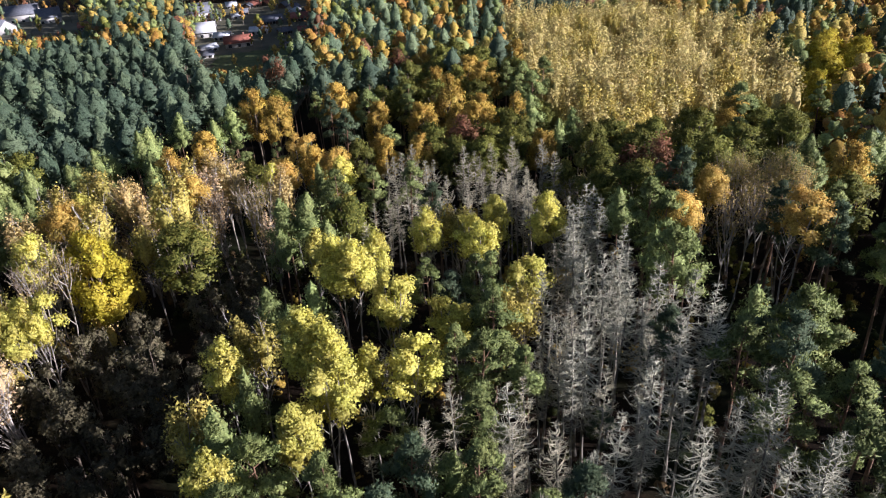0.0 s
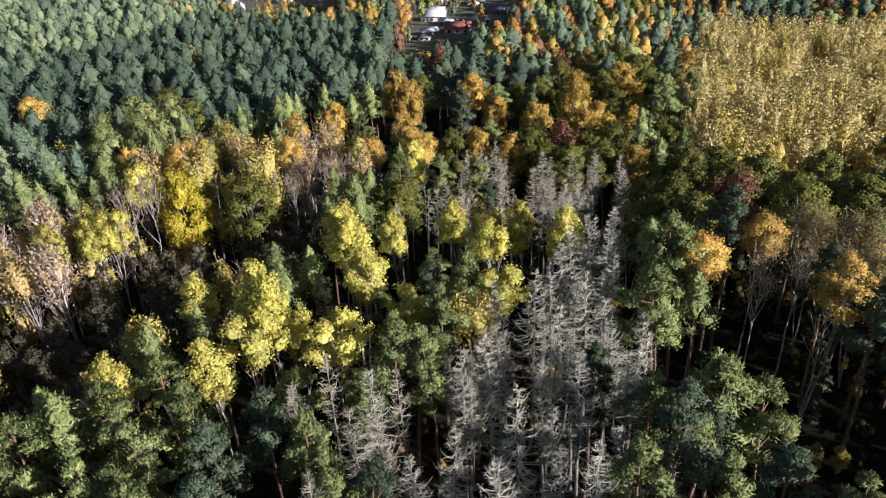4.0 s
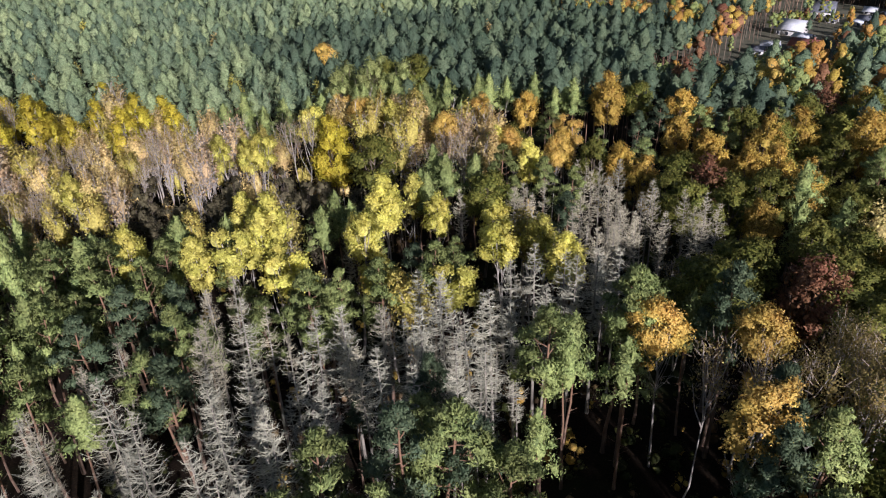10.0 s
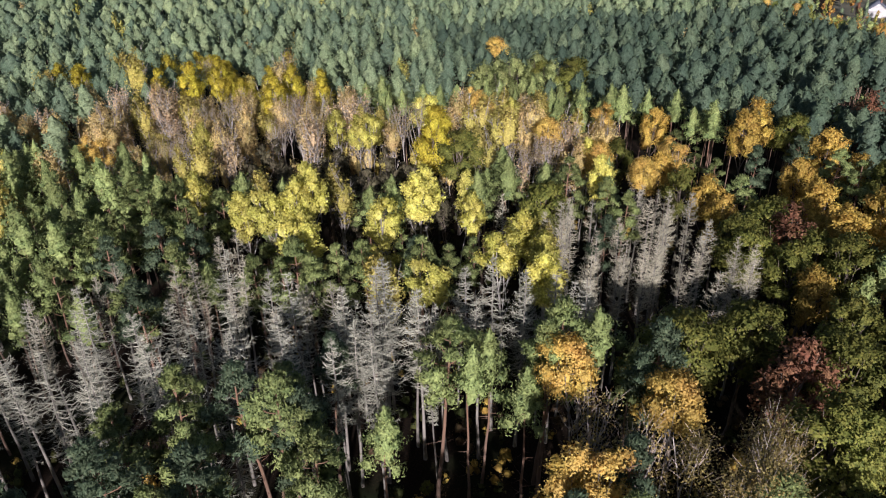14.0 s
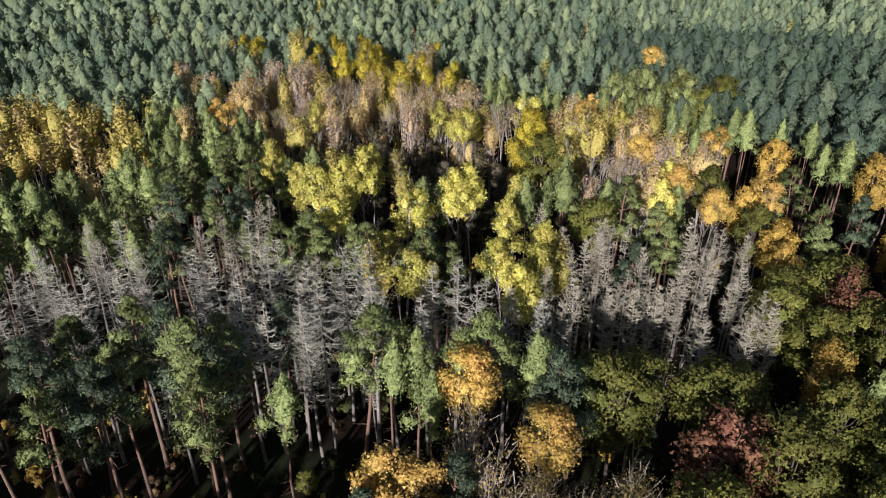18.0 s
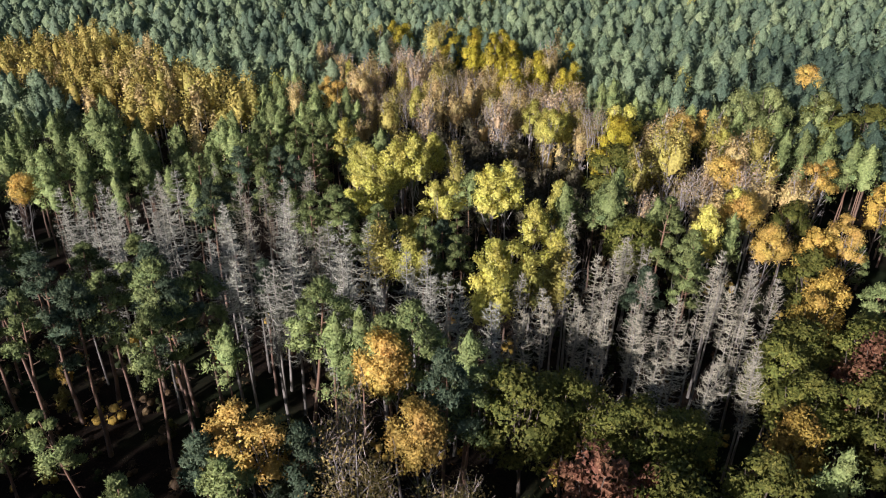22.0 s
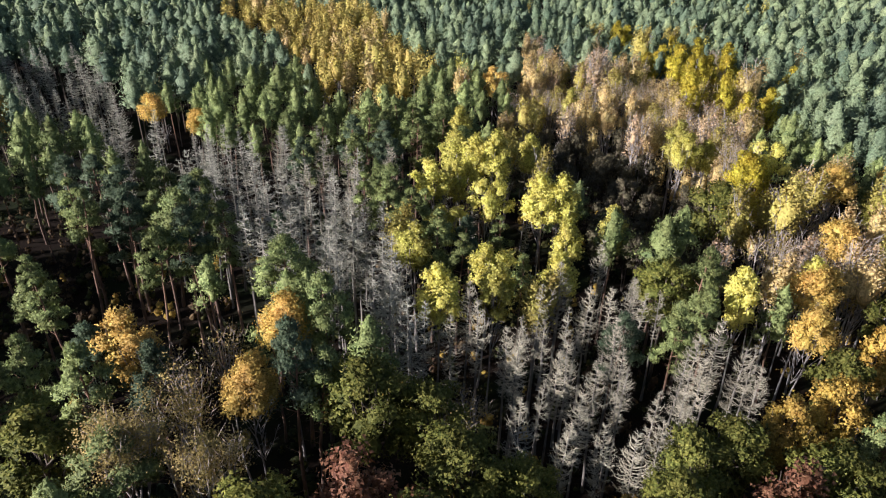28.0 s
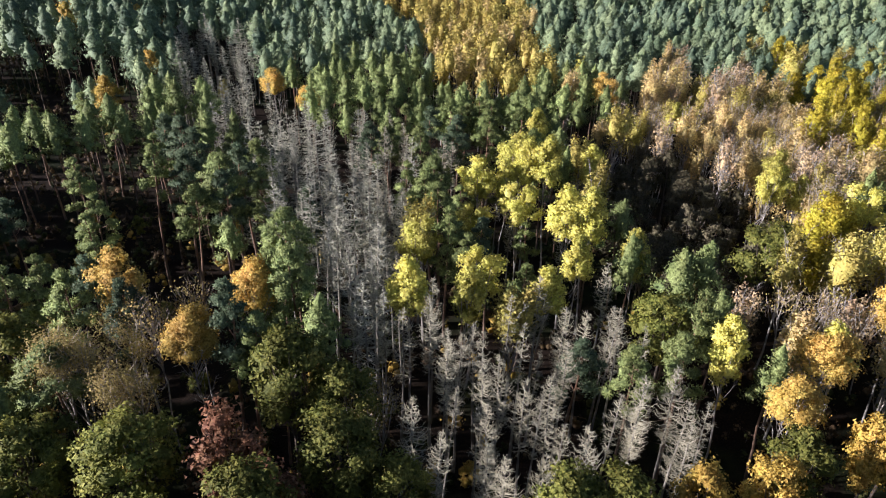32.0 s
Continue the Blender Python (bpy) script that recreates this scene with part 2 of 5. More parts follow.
sun.data.energy, sun.data.angle, sun.data.color = 4.0, radians(0.9), (1.0, 0.955, 0.91)
ce = math.cos(radians(SUN_ELEVATION))
sun_way = Vector((ce * math.cos(radians(SUN_AZIMUTH)), ce * math.sin(radians(SUN_AZIMUTH)), math.sin(radians(SUN_ELEVATION))))
sun.matrix_world = look(sun_way * 600, (0, 0, 0))

# ---- materials ----


def nodes_of(name):
    mat = bpy.data.materials.new(name)
    mat.use_nodes = True
    nt = mat.node_tree
    bsdf = nt.nodes["Principled BSDF"]
    return mat, nt, bsdf


def ramp(nt, source, stops):
    r = nt.nodes.new("ShaderNodeValToRGB")
    while len(r.color_ramp.elements) < len(stops):
        r.color_ramp.elements.new(0.5)
    for e, (p, c) in zip(r.color_ramp.elements, stops):
        e.position, e.color = p, (*c, 1)
    nt.links.new(source, r.inputs[0])
    return r.outputs[0]


def noise_tex(nt, scale, detail=4.0, kind="Object"):
    co = nt.nodes.new("ShaderNodeTexCoord")
    n = nt.nodes.new("ShaderNodeTexNoise")
    n.inputs["Scale"].default_value, n.inputs["Detail"].default_value = scale, detail
    nt.links.new(co.outputs[kind], n.inputs["Vector"])
    return n.outputs["Fac"]


def leaf_material(name, dark, mid, light, spread=0.25, through_light=0.35):
    """Foliage: each leaf spray its own tint, each tree its own shift, light passing through the leaves."""
    mat, nt, bsdf = nodes_of(name)
    geo, info = nt.nodes.new("ShaderNodeNewGeometry"), nt.nodes.new("ShaderNodeObjectInfo")
    tint = ramp(nt, geo.outputs["Random Per Island"], [(0.0, dark), (0.5, mid), (1.0, light)])
    hsv = nt.nodes.new("ShaderNodeHueSaturation")
    nt.links.new(tint, hsv.inputs["Color"])
    for sock, lo, hi, src in (("Value", 1 - spread, 1 + spread, info.outputs["Random"]), ("Hue", 0.487, 0.513, None)):
        mr = nt.nodes.new("ShaderNodeMapRange")
        mr.inputs["To Min"].default_value, mr.inputs["To Max"].default_value = lo, hi
        if src is None:
            src = noise_tex(nt, 0.35, 2.0)
            mr.inputs["From Min"].default_value, mr.inputs["From Max"].default_value = 0.3, 0.7
        nt.links.new(src, mr.inputs["Value"])
        nt.links.new(mr.outputs[0], hsv.inputs[sock])
    fine = noise_tex(nt, 3.2, 5.0)
    grain = nt.nodes.new("ShaderNodeMapRange")
    for sock, value in (("From Min", 0.32), ("From Max", 0.68), ("To Min", 0.55), ("To Max", 1.35)):
        grain.inputs[sock].default_value = value
    nt.links.new(fine, grain.inputs["Value"])
    hsv2 = nt.nodes.new("ShaderNodeHueSaturation")
    nt.links.new(hsv.outputs[0], hsv2.inputs["Color"])
    nt.links.new(grain.outputs[0], hsv2.inputs["Value"])
    hsv = hsv2
    bump = nt.nodes.new("ShaderNodeBump")
    bump.inputs["Strength"].default_value, bump.inputs["Distance"].default_value = 0.7, 0.25
    nt.links.new(fine, bump.inputs["Height"])
    nt.links.new(bump.outputs[0], bsdf.inputs["Normal"])
    bsdf.inputs["Roughness"].default_value = 0.6
    bsdf.inputs["Specular IOR Level"].default_value = 0.15
    nt.links.new(hsv.outputs[0], bsdf.inputs["Base Color"])
    tr, mix = nt.nodes.new("ShaderNodeBsdfTranslucent"), nt.nodes.new("ShaderNodeMixShader")
    nt.links.new(hsv.outputs[0], tr.inputs["Color"])
    mix.inputs[0].default_value = through_light
    nt.links.new(bsdf.outputs[0], mix.inputs[1])
    nt.links.new(tr.outputs[0], mix.inputs[2])
    nt.links.new(mix.outputs[0], nt.nodes["Material Output"].inputs["Surface"])
    return mat


def bark_material(name, low, high, scale=3.0, stretch=0.25, bump=0.3):
    mat, nt, bsdf = nodes_of(name)
    co, mp = nt.nodes.new("ShaderNodeTexCoord"), nt.nodes.new("ShaderNodeMapping")
    mp.inputs["Scale"].default_value = (1, 1, stretch)
    nt.links.new(co.outputs["Object"], mp.inputs[0])
    n = nt.nodes.new("ShaderNodeTexNoise")
    n.inputs["Scale"].default_value, n.inputs["Detail"].default_value = scale, 6.0
    nt.links.new(mp.outputs[0], n.inputs["Vector"])
    col = ramp(nt, n.outputs["Fac"], [(0.3, low), (0.7, high)])
    info, hsv, mr = nt.nodes.new("ShaderNodeObjectInfo"), nt.nodes.new("ShaderNodeHueSaturation"), nt.nodes.new("ShaderNodeMapRange")
    mr.inputs["To Min"].default_value, mr.inputs["To Max"].default_value = 0.75, 1.2
    nt.links.new(info.outputs["Random"], mr.inputs["Value"])
    nt.links.new(mr.outputs[0], hsv.inputs["Value"])
    nt.links.new(col, hsv.inputs["Color"])
    nt.links.new(hsv.outputs[0], bsdf.inputs["Base Color"])
    bsdf.inputs["Roughness"].default_value = 0.85
    b = nt.nodes.new("ShaderNodeBump")
    b.inputs["Strength"].default_value = bump
    nt.links.new(n.outputs["Fac"], b.inputs["Height"])
    nt.links.new(b.outputs[0], bsdf.inputs["Normal"])
    return mat


def pine_bark():
    """Scots pine: grey-brown plates below, orange flaking bark higher up."""
    mat = bark_material("pine_bark", (0.10, 0.065, 0.045), (0.23, 0.15, 0.10), 4.0)
    nt, bsdf = mat.node_tree, mat.node_tree.nodes["Principled BSDF"]
    old = bsdf.inputs["Base Color"].links[0].from_socket
    co, sep = nt.nodes.new("ShaderNodeTexCoord"), nt.nodes.new("ShaderNodeSeparateXYZ")
    nt.links.new(co.outputs["Object"], sep.inputs[0])
    mr = nt.nodes.new("ShaderNodeMapRange")
    mr.inputs["From Min"].default_value, mr.inputs["From Max"].default_value = 5.0, 11.0
    nt.links.new(sep.outputs["Z"], mr.inputs["Value"])
    mix = nt.nodes.new("ShaderNodeMix")
    mix.data_type = "RGBA"
    nt.links.new(mr.outputs[0], mix.inputs["Factor"])
    nt.links.new(old, mix.inputs["A"])
    mix.inputs["B"].default_value = (0.20, 0.115, 0.068, 1)
    nt.links.new(mix.outputs["Result"], bsdf.inputs["Base Color"])
    return mat


def plain_material(name, low, high, scale=1.0, rough=0.8, bump=0.2, metal=0.0):
    mat, nt, bsdf = nodes_of(name)
    f = noise_tex(nt, scale, 6.0)
    nt.links.new(ramp(nt, f, [(0.3, low), (0.7, high)]), bsdf.inputs["Base Color"])
    bsdf.inputs["Roughness"].default_value, bsdf.inputs["Metallic"].default_value = rough, metal
    b = nt.nodes.new("ShaderNodeBump")
    b.inputs["Strength"].default_value = bump
    nt.links.new(f, b.inputs["Height"])
    nt.links.new(b.outputs[0], bsdf.inputs["Normal"])
    return mat


def litter_material():
    """Forest floor: soil, brown fallen leaves, moss in patches, coloured near black to deepen the trees' shade."""
    mat, nt, bsdf = nodes_of("shade_dark_litter")
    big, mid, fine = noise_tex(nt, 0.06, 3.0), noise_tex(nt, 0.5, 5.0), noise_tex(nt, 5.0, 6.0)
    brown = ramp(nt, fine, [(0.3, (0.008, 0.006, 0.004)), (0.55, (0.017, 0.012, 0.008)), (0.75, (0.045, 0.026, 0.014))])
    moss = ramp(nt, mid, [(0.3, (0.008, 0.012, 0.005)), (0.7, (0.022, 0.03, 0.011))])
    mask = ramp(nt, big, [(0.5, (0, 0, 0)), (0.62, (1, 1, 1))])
    mix = nt.nodes.new("ShaderNodeMix")
    mix.data_type = "RGBA"
    nt.links.new(mask, mix.inputs["Factor"])
    nt.links.new(brown, mix.inputs["A"])
    nt.links.new(moss, mix.inputs["B"])
    nt.links.new(mix.outputs["Result"], bsdf.inputs["Base Color"])
    bsdf.inputs["Roughness"].default_value = 0.95
    bsdf.inputs["Specular IOR Level"].default_value = 0.08
    b = nt.nodes.new("ShaderNodeBump")
    b.inputs["Strength"].default_value = 0.6
    nt.links.new(fine, b.inputs["Height"])
    nt.links.new(b.outputs[0], bsdf.inputs["Normal"])
    return mat


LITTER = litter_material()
PINE_BARK = pine_bark()
BIRCH_BARK = bark_material("birch_bark", (0.18, 0.16, 0.135), (0.50, 0.46, 0.405), 2.5, 0.6)
OAK_BARK = bark_material("oak_bark", (0.07, 0.055, 0.04), (0.19, 0.15, 0.11), 5.0)
DEAD_GREY = bark_material("dead_grey_wood", (0.285, 0.28, 0.208), (0.58, 0.565, 0.425), 3.0)
DEAD_BARK = bark_material("dead_spruce_bark", (0.11, 0.098, 0.08), (0.3, 0.275, 0.225), 3.0)
DEAD_TAN = bark_material("dead_tan_wood", (0.32, 0.295, 0.2), (0.58, 0.535, 0.38), 3.0)
BARE_TWIG = bark_material("bare_birch_twigs", (0.36, 0.29, 0.22), (0.56, 0.47, 0.38), 2.0)
PINE_LEAF = leaf_material("pine_needles", (0.15, 0.195, 0.068), (0.235, 0.285, 0.095), (0.325, 0.375, 0.125), 0.25, 0.13)
YOUNG_LEAF = leaf_material("young_pine_needles", (0.14, 0.19, 0.068), (0.23, 0.285, 0.095), (0.33, 0.385, 0.13), 0.25, 0.13)
PINE_BLUE = leaf_material("blue_green_pine_needles", (0.075, 0.115, 0.065), (0.12, 0.165, 0.09), (0.165, 0.21, 0.11), 0.22, 0.25)
YELLOW_LEAF = leaf_material("lemon_yellow_leaves", (0.5, 0.46, 0.09), (0.66, 0.61, 0.135), (0.77, 0.72, 0.2), 0.18, 0.32)
PALE_LEAF = leaf_material("pale_yellow_leaves", (0.42, 0.355, 0.085), (0.51, 0.435, 0.11), (0.59, 0.51, 0.14), 0.22, 0.2)
ORANGE_LEAF = leaf_material("orange_leaves", (0.55, 0.36, 0.08), (0.66, 0.455, 0.11), (0.74, 0.54, 0.15), 0.18, 0.25)
GOLD_LEAF = leaf_material("golden_oak_leaves", (0.37, 0.245, 0.045), (0.5, 0.34, 0.068), (0.61, 0.44, 0.1), 0.25, 0.2)
OAK_LEAF = leaf_material("olive_oak_leaves", (0.125, 0.145, 0.032), (0.2, 0.212, 0.044), (0.3, 0.288, 0.062), 0.28, 0.25)
RUST_LEAF = leaf_material("rust_brown_leaves", (0.16, 0.075, 0.04), (0.26, 0.125, 0.065), (0.36, 0.19, 0.10), 0.2, 0.3)
TAN_LEAF = leaf_material("golden_brown_leaves", (0.55, 0.415, 0.16), (0.635, 0.485, 0.195), (0.7, 0.545, 0.235), 0.2, 0.2)
ALDER_LEAF = leaf_material("dull_alder_leaves", (0.095, 0.085, 0.05), (0.135, 0.12, 0.068), (0.18, 0.16, 0.09), 0.25, 0.25)
BIG_LEAF = leaf_material("deep_yellow_leaves", (0.42, 0.35, 0.035), (0.55, 0.46, 0.05), (0.66, 0.56, 0.08), 0.15, 0.35)
OCHRE_LEAF = leaf_material("ochre_birch_leaves", (0.39, 0.3, 0.1), (0.46, 0.36, 0.125), (0.53, 0.42, 0.15), 0.2, 0.3)
ROSE_LEAF = leaf_material("pinkish_brown_leaves", (0.53, 0.38, 0.205), (0.61, 0.45, 0.25), (0.69, 0.52, 0.3), 0.2, 0.2)
AMBER_LEAF = leaf_material("amber_oak_leaves", (0.36, 0.185, 0.04), (0.48, 0.26, 0.06), (0.58, 0.35, 0.09), 0.2, 0.2)
LIME_LEAF = leaf_material("pale_green_leaves", (0.2, 0.235, 0.08), (0.285, 0.325, 0.115), (0.37, 0.41, 0.15), 0.15, 0.3)
LARCH_LEAF = leaf_material("golden_larch_needles", (0.42, 0.33, 0.075), (0.53, 0.425, 0.105), (0.62, 0.51, 0.14), 0.25, 0.15)

# ---- mesh building ----
rng = np.random.default_rng(7)


class Geo:
    """Gathers vertices, faces and, for foliage, the normals of the soft form that the leaves make up."""

    def __init__(self):
        self.v, self.q, self.t, self.s, self.n = [], [], [], [], 0

    def add(self, verts, quads=None, tris=None, soft=None):
        verts = np.asarray(verts, float)
        self.v.append(verts)
        self.s.append(np.zeros_like(verts) if soft is None else soft)
        if quads is not None and len(quads):
            self.q.append(np.asarray(quads, int) + self.n)
        if tris is not None and len(tris):
            self.t.append(np.asarray(tris, int) + self.n)
        self.n += len(verts)

    def arrays(self):
        v, s = np.concatenate(self.v), np.concatenate(self.s)
        q = np.concatenate(self.q) if self.q else np.zeros((0, 4), int)
        t = np.concatenate(self.t) if self.t else np.zeros((0, 3), int)
        return v, q, t, s

    def mesh(self, name, material):
        v, q, t, s = self.arrays()
        return mesh_of(name, v, q, t, material, None, s)


def mesh_of(name, v, q, t, material, slots=None, soft=None):
    me = bpy.data.meshes.new(name)
    me.vertices.add(len(v))
    me.vertices.foreach_set("co", np.asarray(v, np.float32).ravel())
    me.loops.add(len(q) * 4 + len(t) * 3)
    me.loops.foreach_set("vertex_index", np.concatenate([q.ravel(), t.ravel()]).astype(np.int32))
    me.polygons.add(len(q) + len(t))
    start = np.concatenate([np.arange(len(q)) * 4, len(q) * 4 + np.arange(len(t)) * 3])
    me.polygons.foreach_set("loop_start", start.astype(np.int32))
    for m in (material if isinstance(material, (list, tuple)) else [material]):
        me.materials.append(m)
    if slots is not None:
        me.polygons.foreach_set("material_index", np.asarray(slots, np.int32))
    me.update(calc_edges=True)
    if soft is not None and np.any(soft):
        me.polygons.foreach_set("use_smooth", np.ones(len(me.polygons), bool))
        me.normals_split_custom_set_from_vertices(np.asarray(soft, np.float32))
    return me


def tube(g, points, radii, sides=6):
    """A tapered limb through the points."""
    pts = np.asarray(points, float)
    d = np.gradient(pts, axis=0)
    d /= np.linalg.norm(d, axis=1)[:, None] + 1e-9
    ref = np.where(np.abs(d[:, 2:3]) > 0.9, [[1.0, 0, 0]], [[0, 0, 1.0]])
    a = np.cross(d, ref)
    a /= np.linalg.norm(a, axis=1)[:, None] + 1e-9
    b = np.cross(d, a)
    ang = np.arange(sides) * 2 * np.pi / sides
    ring = (a[:, None] * np.cos(ang)[None, :, None] + b[:, None] * np.sin(ang)[None, :, None]) * np.asarray(radii)[:, None, None]
    v = (pts[:, None] + ring).reshape(-1, 3)
    k = np.arange(sides)
    quads = [np.stack([i * sides + k, i * sides + (k + 1) % sides, (i + 1) * sides + (k + 1) % sides, (i + 1) * sides + k], 1) for i in range(len(pts) - 1)]
    g.add(v, np.concatenate(quads))


def unit(v):
    return v / (np.linalg.norm(v, axis=1)[:, None] + 1e-9)


def sprays(g, centres, normals, size, aspect=0.75, soft=None, grow=None):
    """Small pointed leaf sprays facing along the normals; soft: the normals by which they catch the light; grow: the way that they point."""
    n = len(centres)
    nn = unit(normals)
    soft = nn if soft is None else unit(soft)
    nn = np.where(np.sum(nn * soft, axis=1)[:, None] < 0, -nn, nn)
    g0 = rng.normal(size=(n, 3)) if grow is None else grow + 0.35 * rng.normal(size=(n, 3))
    b = unit(np.cross(nn, g0))
    a = np.cross(b, nn)
    s = (size * rng.uniform(0.65, 1.4, n))[:, None]
    v = np.stack([centres + a * s * 1.1, centres - a * s * 0.5 - b * s * aspect, centres - a * s * 0.5 + b * s * aspect], 1)
    # keep the front of each spray on the side of its normal
    turn = np.sum(np.cross(v[:, 1] - v[:, 0], v[:, 2] - v[:, 0]) * nn, axis=1) < 0
    v[turn] = v[turn][:, [0, 2, 1]]
    g.add(v.reshape(-1, 3), None, np.arange(3 * n).reshape(n, 3), np.repeat(soft, 3, axis=0))


def lump_form():
    """A small rounded form of twenty faces."""
    g = (1 + 5 ** 0.5) / 2
    v = np.array([(a, b * g, 0) for a in (-1, 1) for b in (-1, 1)] + [(0, a, b * g) for a in (-1, 1) for b in (-1, 1)] + [(b * g, 0, a) for a in (-1, 1) for b in (-1, 1)], float)
    near = np.linalg.norm(v[:, None] - v[None], axis=2) < 2.1
    f = [(i, j, k) for i in range(12) for j in range(i + 1, 12) for k in range(j + 1, 12) if near[i, j] and near[j, k] and near[i, k]]
    v = unit(v)
    return v, np.array([t if np.dot(np.cross(v[t[1]] - v[t[0]], v[t[2]] - v[t[0]]), v[t[0]]) > 0 else (t[0], t[2], t[1]) for t in f])


LUMP_V, LUMP_F = lump_form()


def twigs(g, start, way, length, width):
    """Thin tapering twigs."""
    n = len(start)
    w = way / (np.linalg.norm(way, axis=1)[:, None] + 1e-9)
    a = np.cross(w, rng.normal(size=(n, 3)))
    a /= np.linalg.norm(a, axis=1)[:, None] + 1e-9
    v = np.stack([start - a * width / 2, start + a * width / 2, start + w * np.asarray(length)[:, None]], 1).reshape(-1, 3)
    g.add(v, None, np.arange(3 * n).reshape(n, 3))


def trunk_line(h, lean=0.3, steps=7, wob=0.12):
    z = np.linspace(0, h, steps)
    off = np.cumsum(rng.normal(size=(steps, 2)) * wob, axis=0) + np.outer(z / h, rng.normal(size=2) * lean)
    off -= off[0]
    return np.column_stack([off, z])


def on_line(line, z):
    return np.array([np.interp(z, line[:, 2], line[:, 0]), np.interp(z, line[:, 2], line[:, 1]), z])


def part(name, me, parent, label=""):
    ob = new(name, me)
    ob.parent = parent
    if label:
        ob["label"] = label
    return ob


# ---- tree kinds, each 20 m high at scale 1 ----


def foliage(g, c, rx, rz, tufts, per, size, crown, up=0.25, aspect=0.7, grow_up=0.0, core=0.7, tilt=None, tight=0.2):
    """A bough of leaves: a dark dense heart, and leaf tufts standing out all over it. crown: middle of the whole crown and its radii."""

    def softened(p, d, grain):
        soft = d + np.array([0, 0, up]) + grain * rng.normal(size=d.shape)
        return unit(unit(soft) + 0.95 * unit((p - np.asarray(crown[0])) / np.asarray(crown[1])))

    c, tilt = np.asarray(c, float), np.zeros(3) if tilt is None else np.asarray(tilt, float)
    radii = np.array([rx, rx, rz])
    spin = np.linalg.qr(rng.normal(size=(3, 3)))[0]
    if np.linalg.det(spin) < 0:
        spin[:, 0] *= -1
    if core:
        d = LUMP_V @ spin.T
        p = c + d * core * rng.uniform(0.65, 1.1, 12)[:, None] * radii
        p += (p[:, 2:3] - c[2]) * tilt
        g.add(p, None, LUMP_F, softened(p, d, 0.1))
    d0 = unit(rng.normal(size=(tufts, 3)))
    d0[:, 2] = np.where(d0[:, 2] < -0.45, -d0[:, 2], d0[:, 2])
    r0 = rng.uniform(0.72, 1.08, tufts)[:, None]
    p = np.repeat(c + d0 * r0 * radii, per, axis=0)
    d = np.repeat(d0, per, axis=0)
    p = p + rng.normal(size=p.shape) * tight * np.array([rx, rx, min(rx, rz)]) + d * rng.uniform(0, 0.12, len(p))[:, None] * rx
    p += (p[:, 2:3] - c[2]) * tilt
    grow = d + np.array([0, 0, grow_up]) if grow_up else None
    sprays(g, p, d + 0.75 * rng.normal(size=d.shape) + np.array([0, 0, up]), size, aspect, softened(p, d, 0.3), grow)


def pine_lobes(low, top, radius, lobes, full=1.0):
    """Middles and sizes of the needle clumps of a pine crown, whorl above whorl, narrowing to the leader; full: how broad it stays upwards."""
    out = []
    for i in range(lobes):
        f = (i + 0.5) / lobes
        a = i * 2.4 + rng.normal() * 0.45
        s = radius * 0.44 * (12 / lobes) ** 0.3 * (1.12 - 0.5 * f) * rng.uniform(0.8, 1.2)
        r = max(0.0, radius * (1 - f ** (1.2 + full)) - s * 0.55) * rng.uniform(0.75, 1.15) if i < lobes - 1 else 0.0
        z = low + (top - low) * f ** 0.92 - s * 0.3 + rng.normal() * 0.2
        out.append((np.array([math.cos(a) * r, math.sin(a) * r, z]), s, a))
    return out


def needles(g, c, rx, rz, count, size, crown, core=0.62, slim=0.36):
    """A ragged clump of pine needles: a dense heart, and slim tufts standing outwards and up from it at uneven lengths."""
    c, mid, radii = np.asarray(c, float), np.asarray(crown[0]), np.asarray(crown[1])
    d = LUMP_V @ np.linalg.qr(rng.normal(size=(3, 3)))[0]
    p = c + d * core * rng.uniform(0.6, 1.25, 12)[:, None] * [rx, rx, rz]
    face = LUMP_F if np.dot(np.cross(d[LUMP_F[0, 1]] - d[LUMP_F[0, 0]], d[LUMP_F[0, 2]] - d[LUMP_F[0, 0]]), d[LUMP_F[0, 0]]) > 0 else LUMP_F[:, ::-1]
    g.add(p, None, face, unit(0.6 * d + unit((p - mid) / radii) + [0, 0, 0.35]))
    d = unit(rng.normal(size=(count, 3)) + [0, 0, 0.25])
    p = c + d * (rng.uniform(0.5, 1.22, count) ** 0.7)[:, None] * [rx, rx, rz] + rng.normal(size=(count, 3)) * 0.06 * rx
    soft = 0.55 * d + unit((p - mid) / radii) + [0, 0, 0.35] + 0.28 * rng.normal(size=d.shape)
    sprays(g, p, d + 0.8 * rng.normal(size=d.shape), size, slim, soft, d + [0, 0, 0.9])


